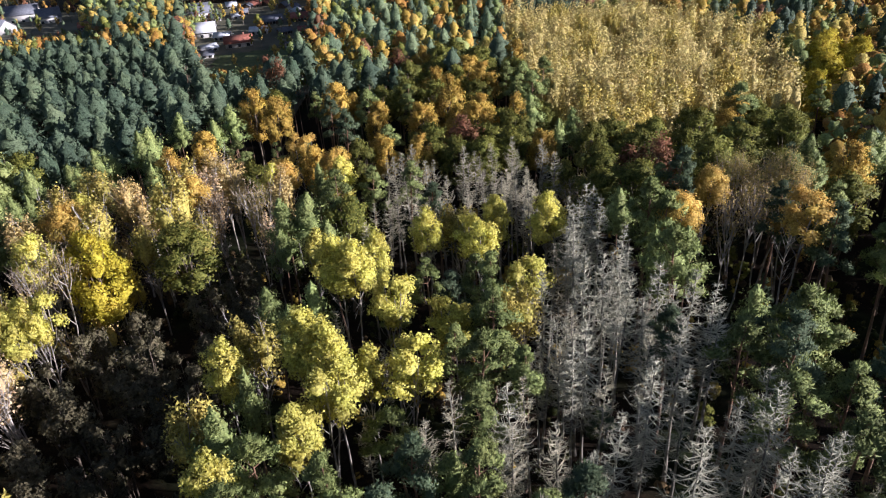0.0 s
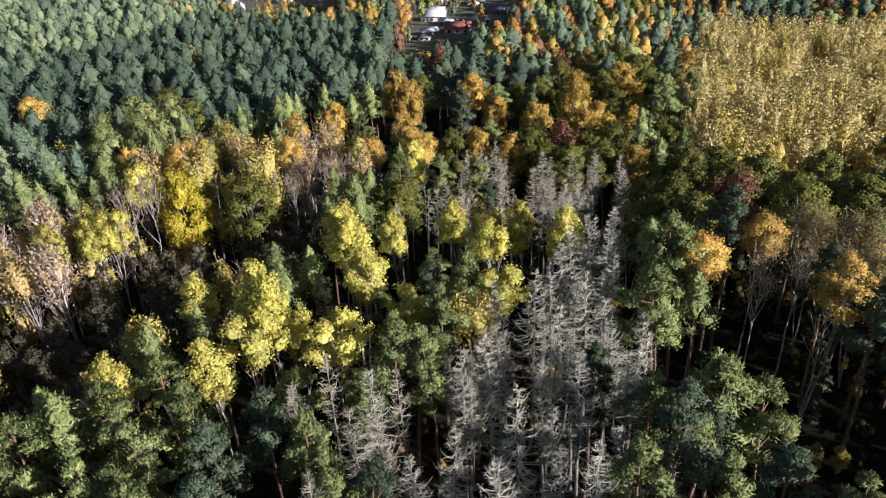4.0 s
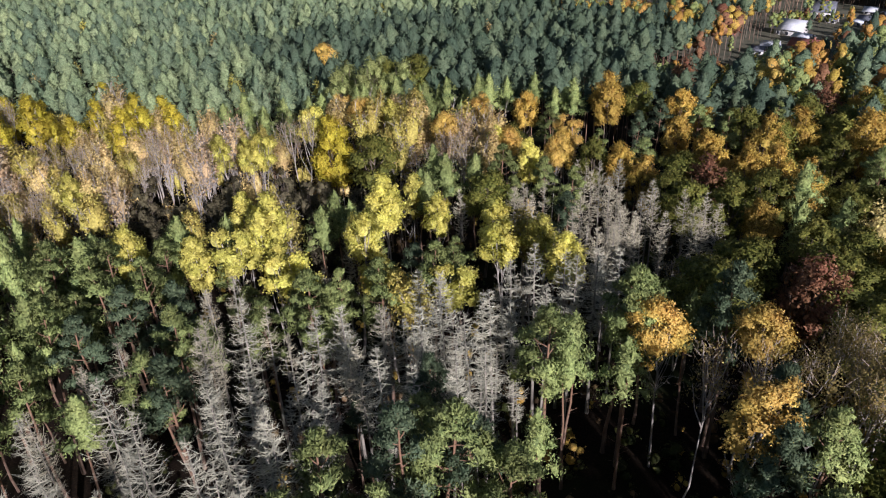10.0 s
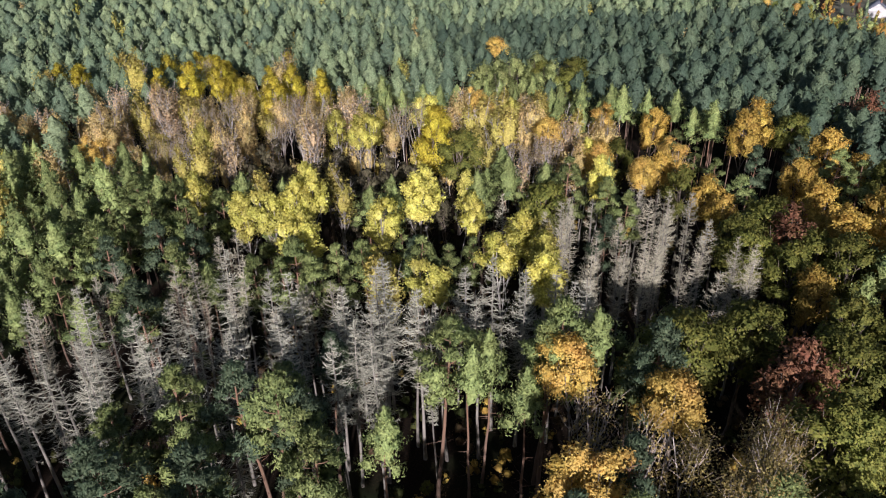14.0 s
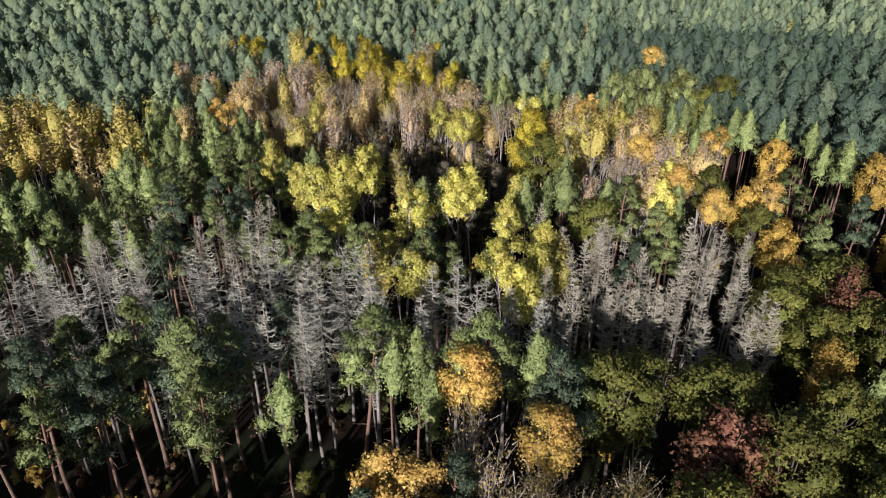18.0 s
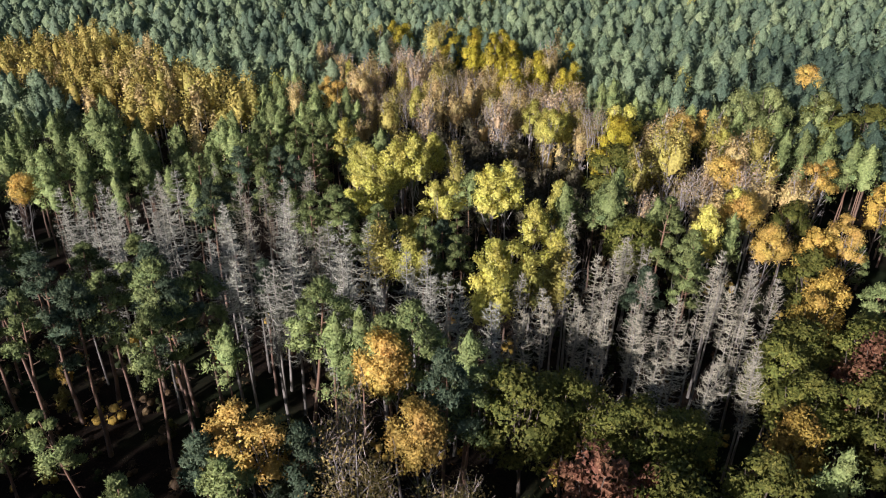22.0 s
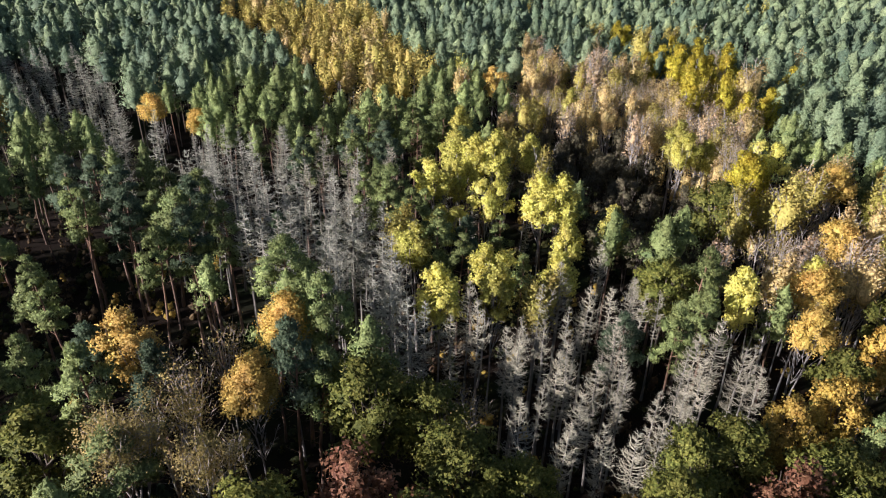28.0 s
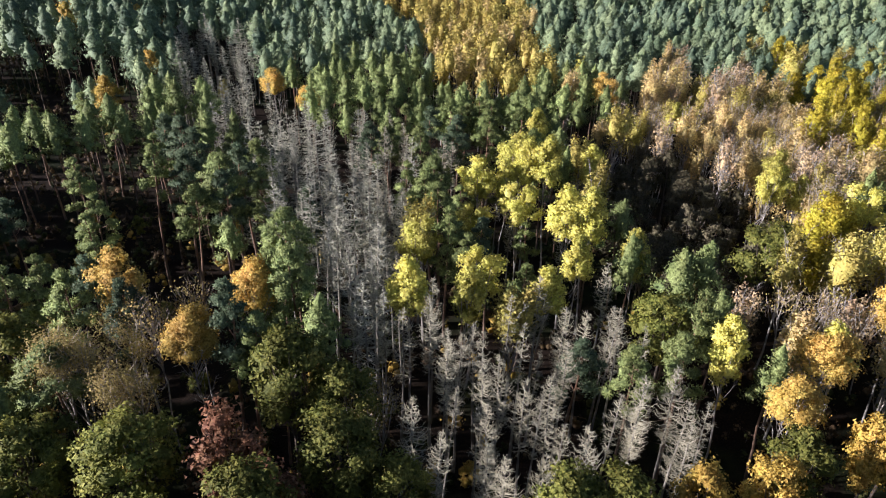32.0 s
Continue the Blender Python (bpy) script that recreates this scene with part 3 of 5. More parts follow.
def upright_crown(g, count, size, low, radius, top=20.0, rings=6, core=0.8, broad=0.4, bumps=0.26, slim=0.42):
    """The crown of a close-grown pine: an uneven dense form, widest low down, with boughs that stand out in whorls and tufts that point up."""
    sides, turn = 7, rng.uniform(0, 6.28)
    stars, height = rng.uniform(0.18, 0.38), top - low

    def girth(f, a):
        body = np.where(f < broad, 0.62 + 0.38 * f / broad, np.maximum(0.0, 1 - ((f - broad) / (1 - broad)) ** 2.3))
        return radius * (body + 0.03) * (1 + stars * np.cos(4 * a + turn + 9 * f) + bumps * np.sin(19 * f + 2 * a + turn))

    f = np.repeat(np.linspace(0, 0.98, rings), sides)
    a = np.tile(np.arange(sides), rings) * 6.283 / sides + np.repeat(np.arange(rings), sides) * 0.45
    r = core * girth(f, a) * rng.uniform(0.75, 1.2, len(f))
    v = np.column_stack([np.cos(a) * r, np.sin(a) * r, low + height * f + rng.normal(size=len(f)) * 0.03 * height])
    k = np.arange(sides)
    g.add(v, np.concatenate([np.stack([i * sides + k, i * sides + (k + 1) % sides, (i + 1) * sides + (k + 1) % sides, (i + 1) * sides + k], 1) for i in range(rings - 1)]), None,
          unit(np.column_stack([np.cos(a), np.sin(a), 0.25 + 0.9 * f]) + 0.15 * rng.normal(size=v.shape)))
    f = rng.uniform(0, 1, count) ** 0.9
    a = rng.uniform(0, 6.283, count)
    r = girth(f, a) * rng.uniform(0.72, 1.18, count)
    d = np.column_stack([np.cos(a), np.sin(a), 0.25 + 0.9 * f])
    p = np.column_stack([np.cos(a) * r, np.sin(a) * r, low + height * f + rng.normal(size=count) * 0.15])
    sprays(g, p, d + 0.6 * rng.normal(size=d.shape), size, slim, d + 0.35 * rng.normal(size=d.shape), d * [0.7, 0.7, 0] + [0, 0, 0.9])


def fine_crown(g, count, size, low, radius, top=20.0, core=0.45, middle=(0, 0)):
    """A soft, rounded crown of fine leaves: thick inside, thinning outwards with no hard edge, in a few rising bunches."""
    mid, half = np.array([middle[0], middle[1], (low + top) / 2]), (top - low) / 2
    radii = np.array([radius, radius, half])
    d = LUMP_V
    p = mid + d * core * rng.uniform(0.7, 1.15, 12)[:, None] * radii
    g.add(p, None, LUMP_F, unit(d + [0, 0, 0.35]))
    bunches = unit(rng.normal(size=(9, 3)) + [0, 0, 0.35])
    d = unit(bunches[rng.integers(9, size=count)] + 0.5 * rng.normal(size=(count, 3)))
    r = rng.uniform(0.3, 1.0, count) ** 0.45 * (1 + 0.1 * rng.normal(size=count))
    p = mid + d * r[:, None] * radii
    p[:, :2] += (p[:, :2] - mid[:2]) * -0.18 * ((p[:, 2:3] - mid[2]) / half)
    soft = d / radii * radius + [0, 0, 0.35] + 0.55 * rng.normal(size=d.shape)
    sprays(g, p, d + 0.9 * rng.normal(size=d.shape), size, 0.6, soft, d + [0, 0, 0.5] + 0.9 * rng.normal(size=d.shape))


def pine(width=1.0, pads=15, low=11.0, leaf=None, full=1.4, count=200, size=0.16):
    """A Scots pine: bare trunk, spreading limbs, each with its clumps of needles and gaps between them."""
    line = trunk_line(19.2, 0.5)
    gt, gb, gc = Geo(), Geo(), Geo()
    tube(gt, line, np.interp(line[:, 2], [0, 2, 19.2], [0.24, 0.19, 0.05]), 7)
    crown = (np.array([0, 0, low + 2.0]), (1, 1, 1.3))
    for c, s, a in pine_lobes(low, 19.6, 2.0 * width, pads, full):
        tip = on_line(line, min(c[2], 19.1)) * [1, 1, 0] + c
        reach = math.hypot(c[0], c[1])
        root = on_line(line, max(1.0, min(c[2], 19.0) - 0.5 - 0.35 * reach))
        tube(gb, [root, (root + tip) / 2 + [0, 0, -0.2], tip], [0.06, 0.04, 0.015], 4)
        s *= 0.98
        needles(gc, tip, s, s * 0.66, count, size, crown)
        for k in range(2):
            b = a + rng.choice([-1, 1]) * rng.uniform(0.5, 1.3)
            side = tip + np.array([math.cos(b), math.sin(b), 0]) * s * rng.uniform(0.7, 1.1) + [0, 0, rng.uniform(-0.5, 0.25) * s]
            needles(gc, side, s * 0.62, s * 0.46, count // 3, size, crown)
    n = 14
    zs = rng.uniform(min(3.5, low * 0.5), low, n)
    st = np.array([on_line(line, z) for z in zs])
    an = rng.uniform(0, 6.28, n)
    twigs(gb, st, np.column_stack([np.cos(an), np.sin(an), rng.uniform(-0.3, 0.1, n)]), rng.uniform(0.5, 1.6, n), 0.06)
    return dict(trunk=(gt, PINE_BARK), branchwork=(gb, PINE_BARK), crown=(gc, leaf or PINE_LEAF))


def plantation_pine(radius=2.0, low=13.0, lobes=14):
    line = trunk_line(18.5, 0.3)
    gt, gb, gc = Geo(), Geo(), Geo()
    tube(gt, line, np.interp(line[:, 2], [0, 2, 18.5], [0.2, 0.16, 0.05]), 7)
    n = 26
    zs = rng.uniform(4, 18, n)
    st = np.array([on_line(line, z) for z in zs])
    an = rng.uniform(0, 6.28, n)
    twigs(gb, st, np.column_stack([np.cos(an), np.sin(an), rng.uniform(-0.2, 0.4, n)]), rng.uniform(0.6, 1.6, n), 0.06)
    upright_crown(gc, 380, 0.18, low, radius * 0.72, 20.0, 8, 0.52)
    for c, s, a in pine_lobes(low, 19.4, radius * 1.12, lobes, 0.7):
        needles(gc, c + on_line(line, min(c[2], 18)) * [1, 1, 0], s * 0.8, s * 0.66, 96, 0.18, (np.array([0, 0, low + 1.5]), (1, 1, 1.5)), 0.55)
    return dict(trunk=(gt, PINE_BARK), branchwork=(gb, PINE_BARK), crown=(gc, YOUNG_LEAF))


def spruce(reach=2.6, whorl=0.5, each=5, low=7.0, twig_n=8, full=8.5, rise=0.15, wood=None, fuzz=0.8, thick=0.044):
    """A dead spruce: whorls of arching boughs with side twigs hanging off them; full: how far below the top the boughs are longest."""
    line = trunk_line(20, 0.25, 8, 0.06)
    gt, gb, gw = Geo(), Geo(), Geo()
    tube(gt, line, np.interp(line[:, 2], [0, 2, 20], [0.21, 0.165, 0.025]), 7)
    z = low
    while z < 19.8:
        below = 20 - z
        prof = min(1.0, (0.12 + below / full)) if below < full else 1.0 - 0.55 * (below - full) / max(0.1, 20 - low - full + 0.1)
        for k in range(each):
            if rng.random() < 0.14:
                continue
            a = rng.uniform(0, 6.28)
            ln = reach * prof * rng.uniform(0.6, 1.1)
            root = on_line(line, z + rng.normal() * 0.12)
            out = np.array([math.cos(a), math.sin(a), 0.0])
            lift = rise + 0.45 * max(0, 1 - below / 6)
            p1 = root + out * ln * 0.4 + [0, 0, ln * (lift * 0.3 - 0.12)]
            p2 = root + out * ln * 0.75 + [0, 0, ln * (lift * 0.6 - 0.2)]
            tip = root + out * ln + [0, 0, ln * (lift * 1.1 - 0.02)]
            tube(gb, [root, p1, p2, tip], [thick, thick * 0.8, thick * 0.6, 0.012], 3)
            n = int(twig_n * 1.25)
            s = rng.uniform(0.2, 1.0, n)
            pts = np.array([np.interp(s, [0, 0.4, 0.75, 1], [root[i], p1[i], p2[i], tip[i]]) for i in range(3)]).T
            side = np.array([-out[1], out[0], 0])
            way = out * rng.uniform(0.4, 1.0, n)[:, None] + side * rng.choice([-1, 1], n)[:, None] * rng.uniform(0.35, 0.9, n)[:, None] + np.array([0, 0, 1.0]) * (rng.uniform(-0.55, 0.35, n) + rise * 0.6)[:, None]
            twigs(gw, pts, way, rng.uniform(0.5, 1.15, n) * fuzz * (0.35 + 0.65 * prof), 0.026)
        z += whorl * rng.uniform(0.8, 1.2)
    wood = wood or DEAD_GREY
    v, q, t, _ = gw.arrays()
    gb.add(v, q, t)
    return dict(trunk=(gt, DEAD_BARK), branchwork=(gb, wood))


def limbs_into(gb, line, base, count, radius, top, rad0=0.09):
    tips = []
    for i in range(count):
        a = i * 2.4 + rng.normal() * 0.4
        z0 = base + (top - base) * 0.65 * i / count
        z1 = z0 + (top - z0) * rng.uniform(0.45, 0.95)
        r = radius * rng.uniform(0.45, 0.95) * (1 - 0.45 * i / count)
        root = on_line(line, z0)
        tip = root * [1, 1, 0] + [math.cos(a) * r, math.sin(a) * r, z1]
        mid = (root + tip) / 2 + [math.cos(a) * r * 0.12, math.sin(a) * r * 0.12, -0.3]
        tube(gb, [root, mid, tip], [rad0, rad0 * 0.6, 0.02], 5)
        tips.append(tip)
    return tips


def broadleaf(leaf, bark, radius=2.4, base=12.0, boughs=9, tufts=26, per=9, size=0.2, bough=0.42, tall=1.35, trunk_r=0.2, forked=1, bare_low=0, core=0.7, top=20.0, tight=0.2):
    """Crown of rising boughs round one or more stems; tall: height of a bough to its width."""
    gt, gb, gc = Geo(), Geo(), Geo()
    half, mid_z = (top - base) / 2, (top + base) / 2
    lines = []
    for k in range(forked):
        line = trunk_line(top - 2.0, 0.5 if forked == 1 else 1.1, 7, 0.14)
        tube(gt, line, np.interp(line[:, 2], [0, 2, top - 2], [trunk_r, trunk_r * 0.78, 0.04]), 7)
        limbs_into(gb, line, base * 0.85, 8 // forked + 1, radius * 0.9, top - 1.0, trunk_r * 0.4)
        lines.append(line)
    for i in range(boughs):
        f = (i + 0.5) / boughs
        a = i * 2.4 + rng.normal() * 0.35
        # egg-shaped envelope, widest below the middle
        z = base + (top - base) * (0.16 + 0.68 * f) + rng.normal() * half * 0.07
        prof = math.sqrt(max(0.02, 1 - (2 * f * 0.92 - 0.78) ** 2))
        s = radius * bough * rng.uniform(0.85, 1.15) * (0.78 + 0.22 * prof)
        r = max(0.0, radius * prof - s * 0.8) * rng.uniform(0.75, 1.1)
        line = lines[i % forked]
        c = on_line(line, min(z, top - 2.2)) * [1, 1, 0] + [math.cos(a) * r, math.sin(a) * r, z]
        h = min(s * tall, (top - z) * 0.95 + 0.4)
        foliage(gc, c, s, h, tufts, per, size, ((0, 0, mid_z - half * 0.4), (radius, radius, half)), 0.25, 0.7, 0.0, core, (math.cos(a) * 0.16, math.sin(a) * 0.16, 0), tight)
    for _ in range(bare_low // 8):
        # slender limbs rising out of the stem into the crown, with fine side twigs
        an, z0 = rng.uniform(0, 6.28), rng.uniform(base * 0.62, base + 1)
        out = np.array([math.cos(an), math.sin(an), 0.0])
        ln = rng.uniform(1.0, 2.0)
        pts = [np.array([0, 0, z0]), out * ln * 0.5 + [0, 0, z0 + ln * 0.8], out * ln * 0.8 + [0, 0, z0 + ln * 1.6]]
        tube(gb, pts, [0.04, 0.028, 0.01], 3)
        st = pts[1] + (pts[2] - pts[1]) * rng.uniform(0, 1, (7, 1))
        twigs(gb, st, out + rng.normal(size=(7, 3)) * 0.7 + [0, 0, 0.9], rng.uniform(0.4, 1.1, 7), 0.04)
    return dict(trunk=(gt, bark), branchwork=(gb, bark), crown=(gc, leaf))


def plumed_birch(leaf, radius=2.0, base=10.5, plumes=3, count=700, size=0.19, core=0.6, limbs=36):
    """A slender birch of a few upright plumes, each a fine brush of leaves round its own thin white stem."""
    gt, gb, gc = Geo(), Geo(), Geo()
    foot = trunk_line(base * 0.45, 0.2, 4, 0.06)
    tube(gt, foot, [0.15, 0.13, 0.12, 0.11], 6)
    start = foot[-1]
    for k in range(plumes):
        a = k * 6.283 / plumes + rng.normal() * 0.4
        off = np.array([math.cos(a), math.sin(a), 0.0]) * radius * (0.62 if plumes > 1 else 0.1) * rng.uniform(0.8, 1.2)
        top = 20.0 - rng.uniform(0, 2.2) * (k > 0)
        tip = start * [1, 1, 0] + off + [0, 0, top - 1.0]
        mid = start + (tip - start) * 0.5 - off * 0.12
        tube(gt, [start, mid, tip], [0.1, 0.075, 0.02], 5)
        low = base + rng.uniform(-0.8, 1.2)
        g = Geo()
        fine_crown(g, count, size, low, radius * 0.74 * rng.uniform(0.9, 1.1), top, core)
        v, q, t, nrm = g.arrays()
        f = np.clip((v[:, 2:3] - start[2]) / (tip[2] - start[2]), 0, 1)
        v = v + (tip - start) * [1, 1, 0] * f + start * [1, 1, 0]
        gc.add(v, q, t, unit(nrm + 0.5 * unit((v - [0, 0, base + 2.0]) * [1, 1, 0.4])))
        for _ in range(limbs // plumes):
            z0, b = rng.uniform(base * 0.62, base + 5.5), rng.uniform(0, 6.28)
            out, ln = np.array([math.cos(b), math.sin(b), 0.0]), rng.uniform(1.2, 2.6)
            root = start + (tip - start) * (z0 - start[2]) / (tip[2] - start[2])
            pts = [root, root + out * ln * 0.35 + [0, 0, ln * 0.75], root + out * ln * 0.55 + [0, 0, ln * 1.5]]
            tube(gb, pts, [0.06, 0.045, 0.015], 3)
            st = pts[1] + (pts[2] - pts[1]) * rng.uniform(0, 1, (6, 1))
            twigs(gb, st, out + rng.normal(size=(6, 3)) * 0.6 + [0, 0, 1.2], rng.uniform(0.6, 1.5, 6), 0.06)
    return dict(trunk=(gt, BIRCH_BARK), branchwork=(gb, BIRCH_BARK), crown=(gc, leaf))


def bare_birch(leaf, radius=2.2, base=9.0, leaves=900, forked=1, size=0.11):
    gt, gb, gw, gc = Geo(), Geo(), Geo(), Geo()
    tips = []
    for k in range(forked):
        line = trunk_line(18.5, 0.6 if forked == 1 else 1.8, 7, 0.18)
        tube(gt, line, np.interp(line[:, 2], [0, 2, 18.5], [0.12, 0.1, 0.03]), 6)
        tips += limbs_into(gb, line, base, 10 // forked + 2, radius, 19.5, 0.085)
    for tip in tips:
        n = 26
        o = rng.normal(size=(n, 3)) * [0.45, 0.45, 0.9]
        st = np.asarray(tip) + o - [0, 0, 1.0]
        way = o * [1, 1, 0.1] + np.array([0, 0, 1.2]) + rng.normal(size=(n, 3)) * 0.35
        twigs(gw, st, way, rng.uniform(0.6, 1.5, n), 0.045)
        m = max(4, leaves // len(tips))
        o = rng.normal(size=(m, 3)) * [0.55, 0.55, 0.95]
        sprays(gc, np.asarray(tip) + o - [0, 0, 0.4], o + rng.normal(size=(m, 3)), size, 0.7, o + [0, 0, 0.4] + (np.asarray(tip) - [0, 0, 15]) * 0.3)
    return dict(trunk=(gt, BIRCH_BARK), branchwork=(gb, BIRCH_BARK), brushwood=(gw, BARE_TWIG), crown=(gc, leaf))


def make_tree(name, geos, label, category, group, part_labels=None):
    root = tagged(new(name), label, category, group)
    for pname, (g, mat) in geos.items():
        ob = part(pname, g.mesh(pname, mat), root, (part_labels or {}).get(pname, ""))
        if pname != "trunk":
            ob["kind"] = "stuff"  # too fine to pick apart
    return root

# ---- ground ----
gx = np.concatenate([[-2500, -1200, -700], np.linspace(-460, 260, 145), [600, 1200, 2500]])
gy = np.concatenate([[-2500, -1200, -700], np.linspace(-300, 480, 157), [800, 1400, 2500]])
XX, YY = np.meshgrid(gx, gy)
ZZ = 0.35 * np.sin(XX * 0.11 + 1.3 * np.sin(YY * 0.07)) + 0.3 * np.sin(YY * 0.13 + np.sin(XX * 0.05)) + rng.normal(size=XX.shape) * 0.06
nxn, nyn = len(gx), len(gy)
idx = np.arange(nxn * nyn).reshape(nyn, nxn)
gq = np.stack([idx[:-1, :-1].ravel(), idx[:-1, 1:].ravel(), idx[1:, 1:].ravel(), idx[1:, :-1].ravel()], 1)
# litter colours carry part of the shade under the trees
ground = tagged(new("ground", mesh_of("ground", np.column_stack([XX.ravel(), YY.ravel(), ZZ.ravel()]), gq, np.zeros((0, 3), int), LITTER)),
                "forest floor of brown leaf litter and moss, darkened in colour for tree shade", "ground", kind="structure")

# ---- tree stock ----
stock = {}


def add_stock(key, makers, name, label, category, group, part_labels=None):
    stock[key] = [make_tree(name, mk(), label, category, group, part_labels) for mk in makers]


add_stock("pine", [lambda: pine(1.0, 14, 13.0), lambda: pine(1.15, 16, 12.0), lambda: pine(0.85, 12, 13.5), lambda: pine(1.2, 15, 13.5, None, 2.0), lambda: pine(1.05, 14, 12.5, PINE_BLUE)], "scots_pine",
          "green scots pine with a clumpy crown on an orange-brown trunk", "pine tree", "scots pines", {"trunk": "bare trunk, orange bark higher up"})
add_stock("young_pine", [lambda: plantation_pine(2.5, 13.2, 15), lambda: plantation_pine(2.2, 12.8, 14), lambda: plantation_pine(2.8, 13.5, 17), lambda: plantation_pine(2.4, 13.8, 14)], "plantation_pine",
          "dense green plantation pine with a full crown", "pine tree", "plantation pines")
add_stock("grey_spruce", [lambda: spruce(2.1, 0.52, 6, 8.0, 9, 7.5), lambda: spruce(1.7, 0.5, 6, 9.0, 8, 6.5, 0.2), lambda: spruce(2.5, 0.55, 6, 7.5, 10, 8.0, 0.1), lambda: spruce(1.4, 0.48, 6, 10.0, 8, 6.0, 0.25)], "dead_spruce",
          "dead silver-grey spruce, bare branches stripped of needles", "dead spruce", "dead grey spruces")
add_stock("tan_spruce", [lambda: spruce(1.45, 0.42, 6, 10.5, 7, 5.0, 0.45, DEAD_TAN, 0.75, 0.038), lambda: spruce(1.2, 0.4, 6, 11, 7, 4.5, 0.5, DEAD_TAN, 0.75, 0.038),
                         lambda: spruce(1.65, 0.45, 6, 10, 8, 5.5, 0.35, DEAD_TAN, 0.75, 0.038), lambda: spruce(1.0, 0.44, 5, 12.0, 7, 4.0, 0.4, DEAD_TAN, 0.7, 0.03)], "dead_spruce",
          "dead tan-grey spruce with a narrow brush of bare twigs", "dead spruce", "dead tan spruces")
add_stock("yellow_birch", [lambda: broadleaf(YELLOW_LEAF, BIRCH_BARK, 2.1, 12.6, 17, 26, 11, 0.135, 0.36, 1.4, 0.14, 1, 40, 0.72, 20, 0.25), lambda: broadleaf(YELLOW_LEAF, BIRCH_BARK, 1.75, 12.0, 15, 26, 11, 0.135, 0.38, 1.6, 0.13, 1, 40, 0.72, 20, 0.25),
                           lambda: broadleaf(YELLOW_LEAF, BIRCH_BARK, 2.3, 13.2, 18, 26, 11, 0.135, 0.34, 1.3, 0.14, 2, 60, 0.72, 20, 0.25)], "birch_tree",
          "birch with a lemon-yellow autumn crown and pale trunk", "birch tree", "yellow birches", {"trunk": "pale white birch trunk"})
add_stock("big_yellow", [lambda: broadleaf(BIG_LEAF, OAK_BARK, 3.5, 6.0, 30, 30, 14, 0.16, 0.34, 1.3, 0.3)], "poplar_tree",
          "tall full yellow tree leafed almost to the ground", "tree", "")
add_stock("gold_birch", [lambda: broadleaf(BIG_LEAF, BIRCH_BARK, 2.7, 9.0, 20, 26, 11, 0.15, 0.36, 1.4, 0.15, 1, 40, 0.75, 20, 0.24), lambda: broadleaf(BIG_LEAF, BIRCH_BARK, 2.3, 10.0, 17, 26, 11, 0.15, 0.38, 1.5, 0.15, 1, 40, 0.75, 20, 0.24)], "birch_tree",
          "full birch with a deep yellow autumn crown", "birch tree", "deep yellow birches", {"trunk": "pale birch trunk"})
add_stock("pale_birch", [lambda: plumed_birch(PALE_LEAF, 2.3, 11.0, 3, 750), lambda: plumed_birch(PALE_LEAF, 2.1, 11.5, 2, 1000)], "birch_tree",
          "thinning birch with pale yellow-grey leaves", "birch tree", "pale birches", {"trunk": "pale birch trunk"})
add_stock("bare_birch", [lambda: bare_birch(OCHRE_LEAF, 2.2, 10.0, 700), lambda: bare_birch(OCHRE_LEAF, 2.6, 9.5, 900, 2), lambda: bare_birch(OCHRE_LEAF, 2.0, 10.5, 600)], "birch_tree",
          "nearly bare birch with golden-brown leaves and white limbs", "birch tree", "bare birches", {"trunk": "white birch trunk"})
add_stock("leafy_birch", [lambda: bare_birch(OCHRE_LEAF, 2.6, 10.0, 6000, 2, 0.08), lambda: bare_birch(OCHRE_LEAF, 2.3, 10.5, 5000, 2, 0.08)], "birch_tree",
          "spreading birch with a fine golden-brown crown on white limbs", "birch tree", "golden-brown birches", {"trunk": "white birch trunk"})
add_stock("tan_birch", [lambda: plumed_birch(TAN_LEAF, 2.1, 11.0, 3, 700), lambda: plumed_birch(TAN_LEAF, 1.9, 10.5, 2, 950), lambda: plumed_birch(TAN_LEAF, 2.3, 11.5, 4, 560),
                        lambda: plumed_birch(ROSE_LEAF, 2.0, 11.0, 3, 330, 0.2, 0.3, 60)], "birch_tree",
          "birch with a thin golden-brown crown and white limbs", "birch tree", "golden-brown birches", {"trunk": "white birch trunk"})
add_stock("pale_green_tree", [lambda: broadleaf(LIME_LEAF, OAK_BARK, 3.2, 7.0, 20, 26, 11, 0.17, 0.36, 1.3, 0.24)], "aspen_tree",
          "tall full tree with pale yellow-green leaves", "tree", "pale green aspens")
add_stock("orange_birch", [lambda: broadleaf(ORANGE_LEAF, BIRCH_BARK, 2.5, 14.0, 18, 26, 16, 0.105, 0.36, 1.0, 0.15, 1, 160, 0.7, 20, 0.24), lambda: broadleaf(ORANGE_LEAF, BIRCH_BARK, 2.1, 13.4, 15, 26, 16, 0.105, 0.38, 1.15, 0.14, 2, 140, 0.7, 20, 0.24)], "birch_tree",
          "birch with an orange-gold crown over bare lower branches", "birch tree", "orange birches", {"trunk": "pale birch trunk"})
add_stock("golden_oak", [lambda: broadleaf(GOLD_LEAF, OAK_BARK, 3.5, 9.5, 18, 28, 11, 0.165, 0.36, 0.95, 0.26), lambda: broadleaf(GOLD_LEAF, OAK_BARK, 3.0, 10.0, 15, 28, 11, 0.165, 0.38, 1.05, 0.26)], "oak_tree",
          "broad oak with a golden-brown autumn crown", "oak tree", "golden oaks")
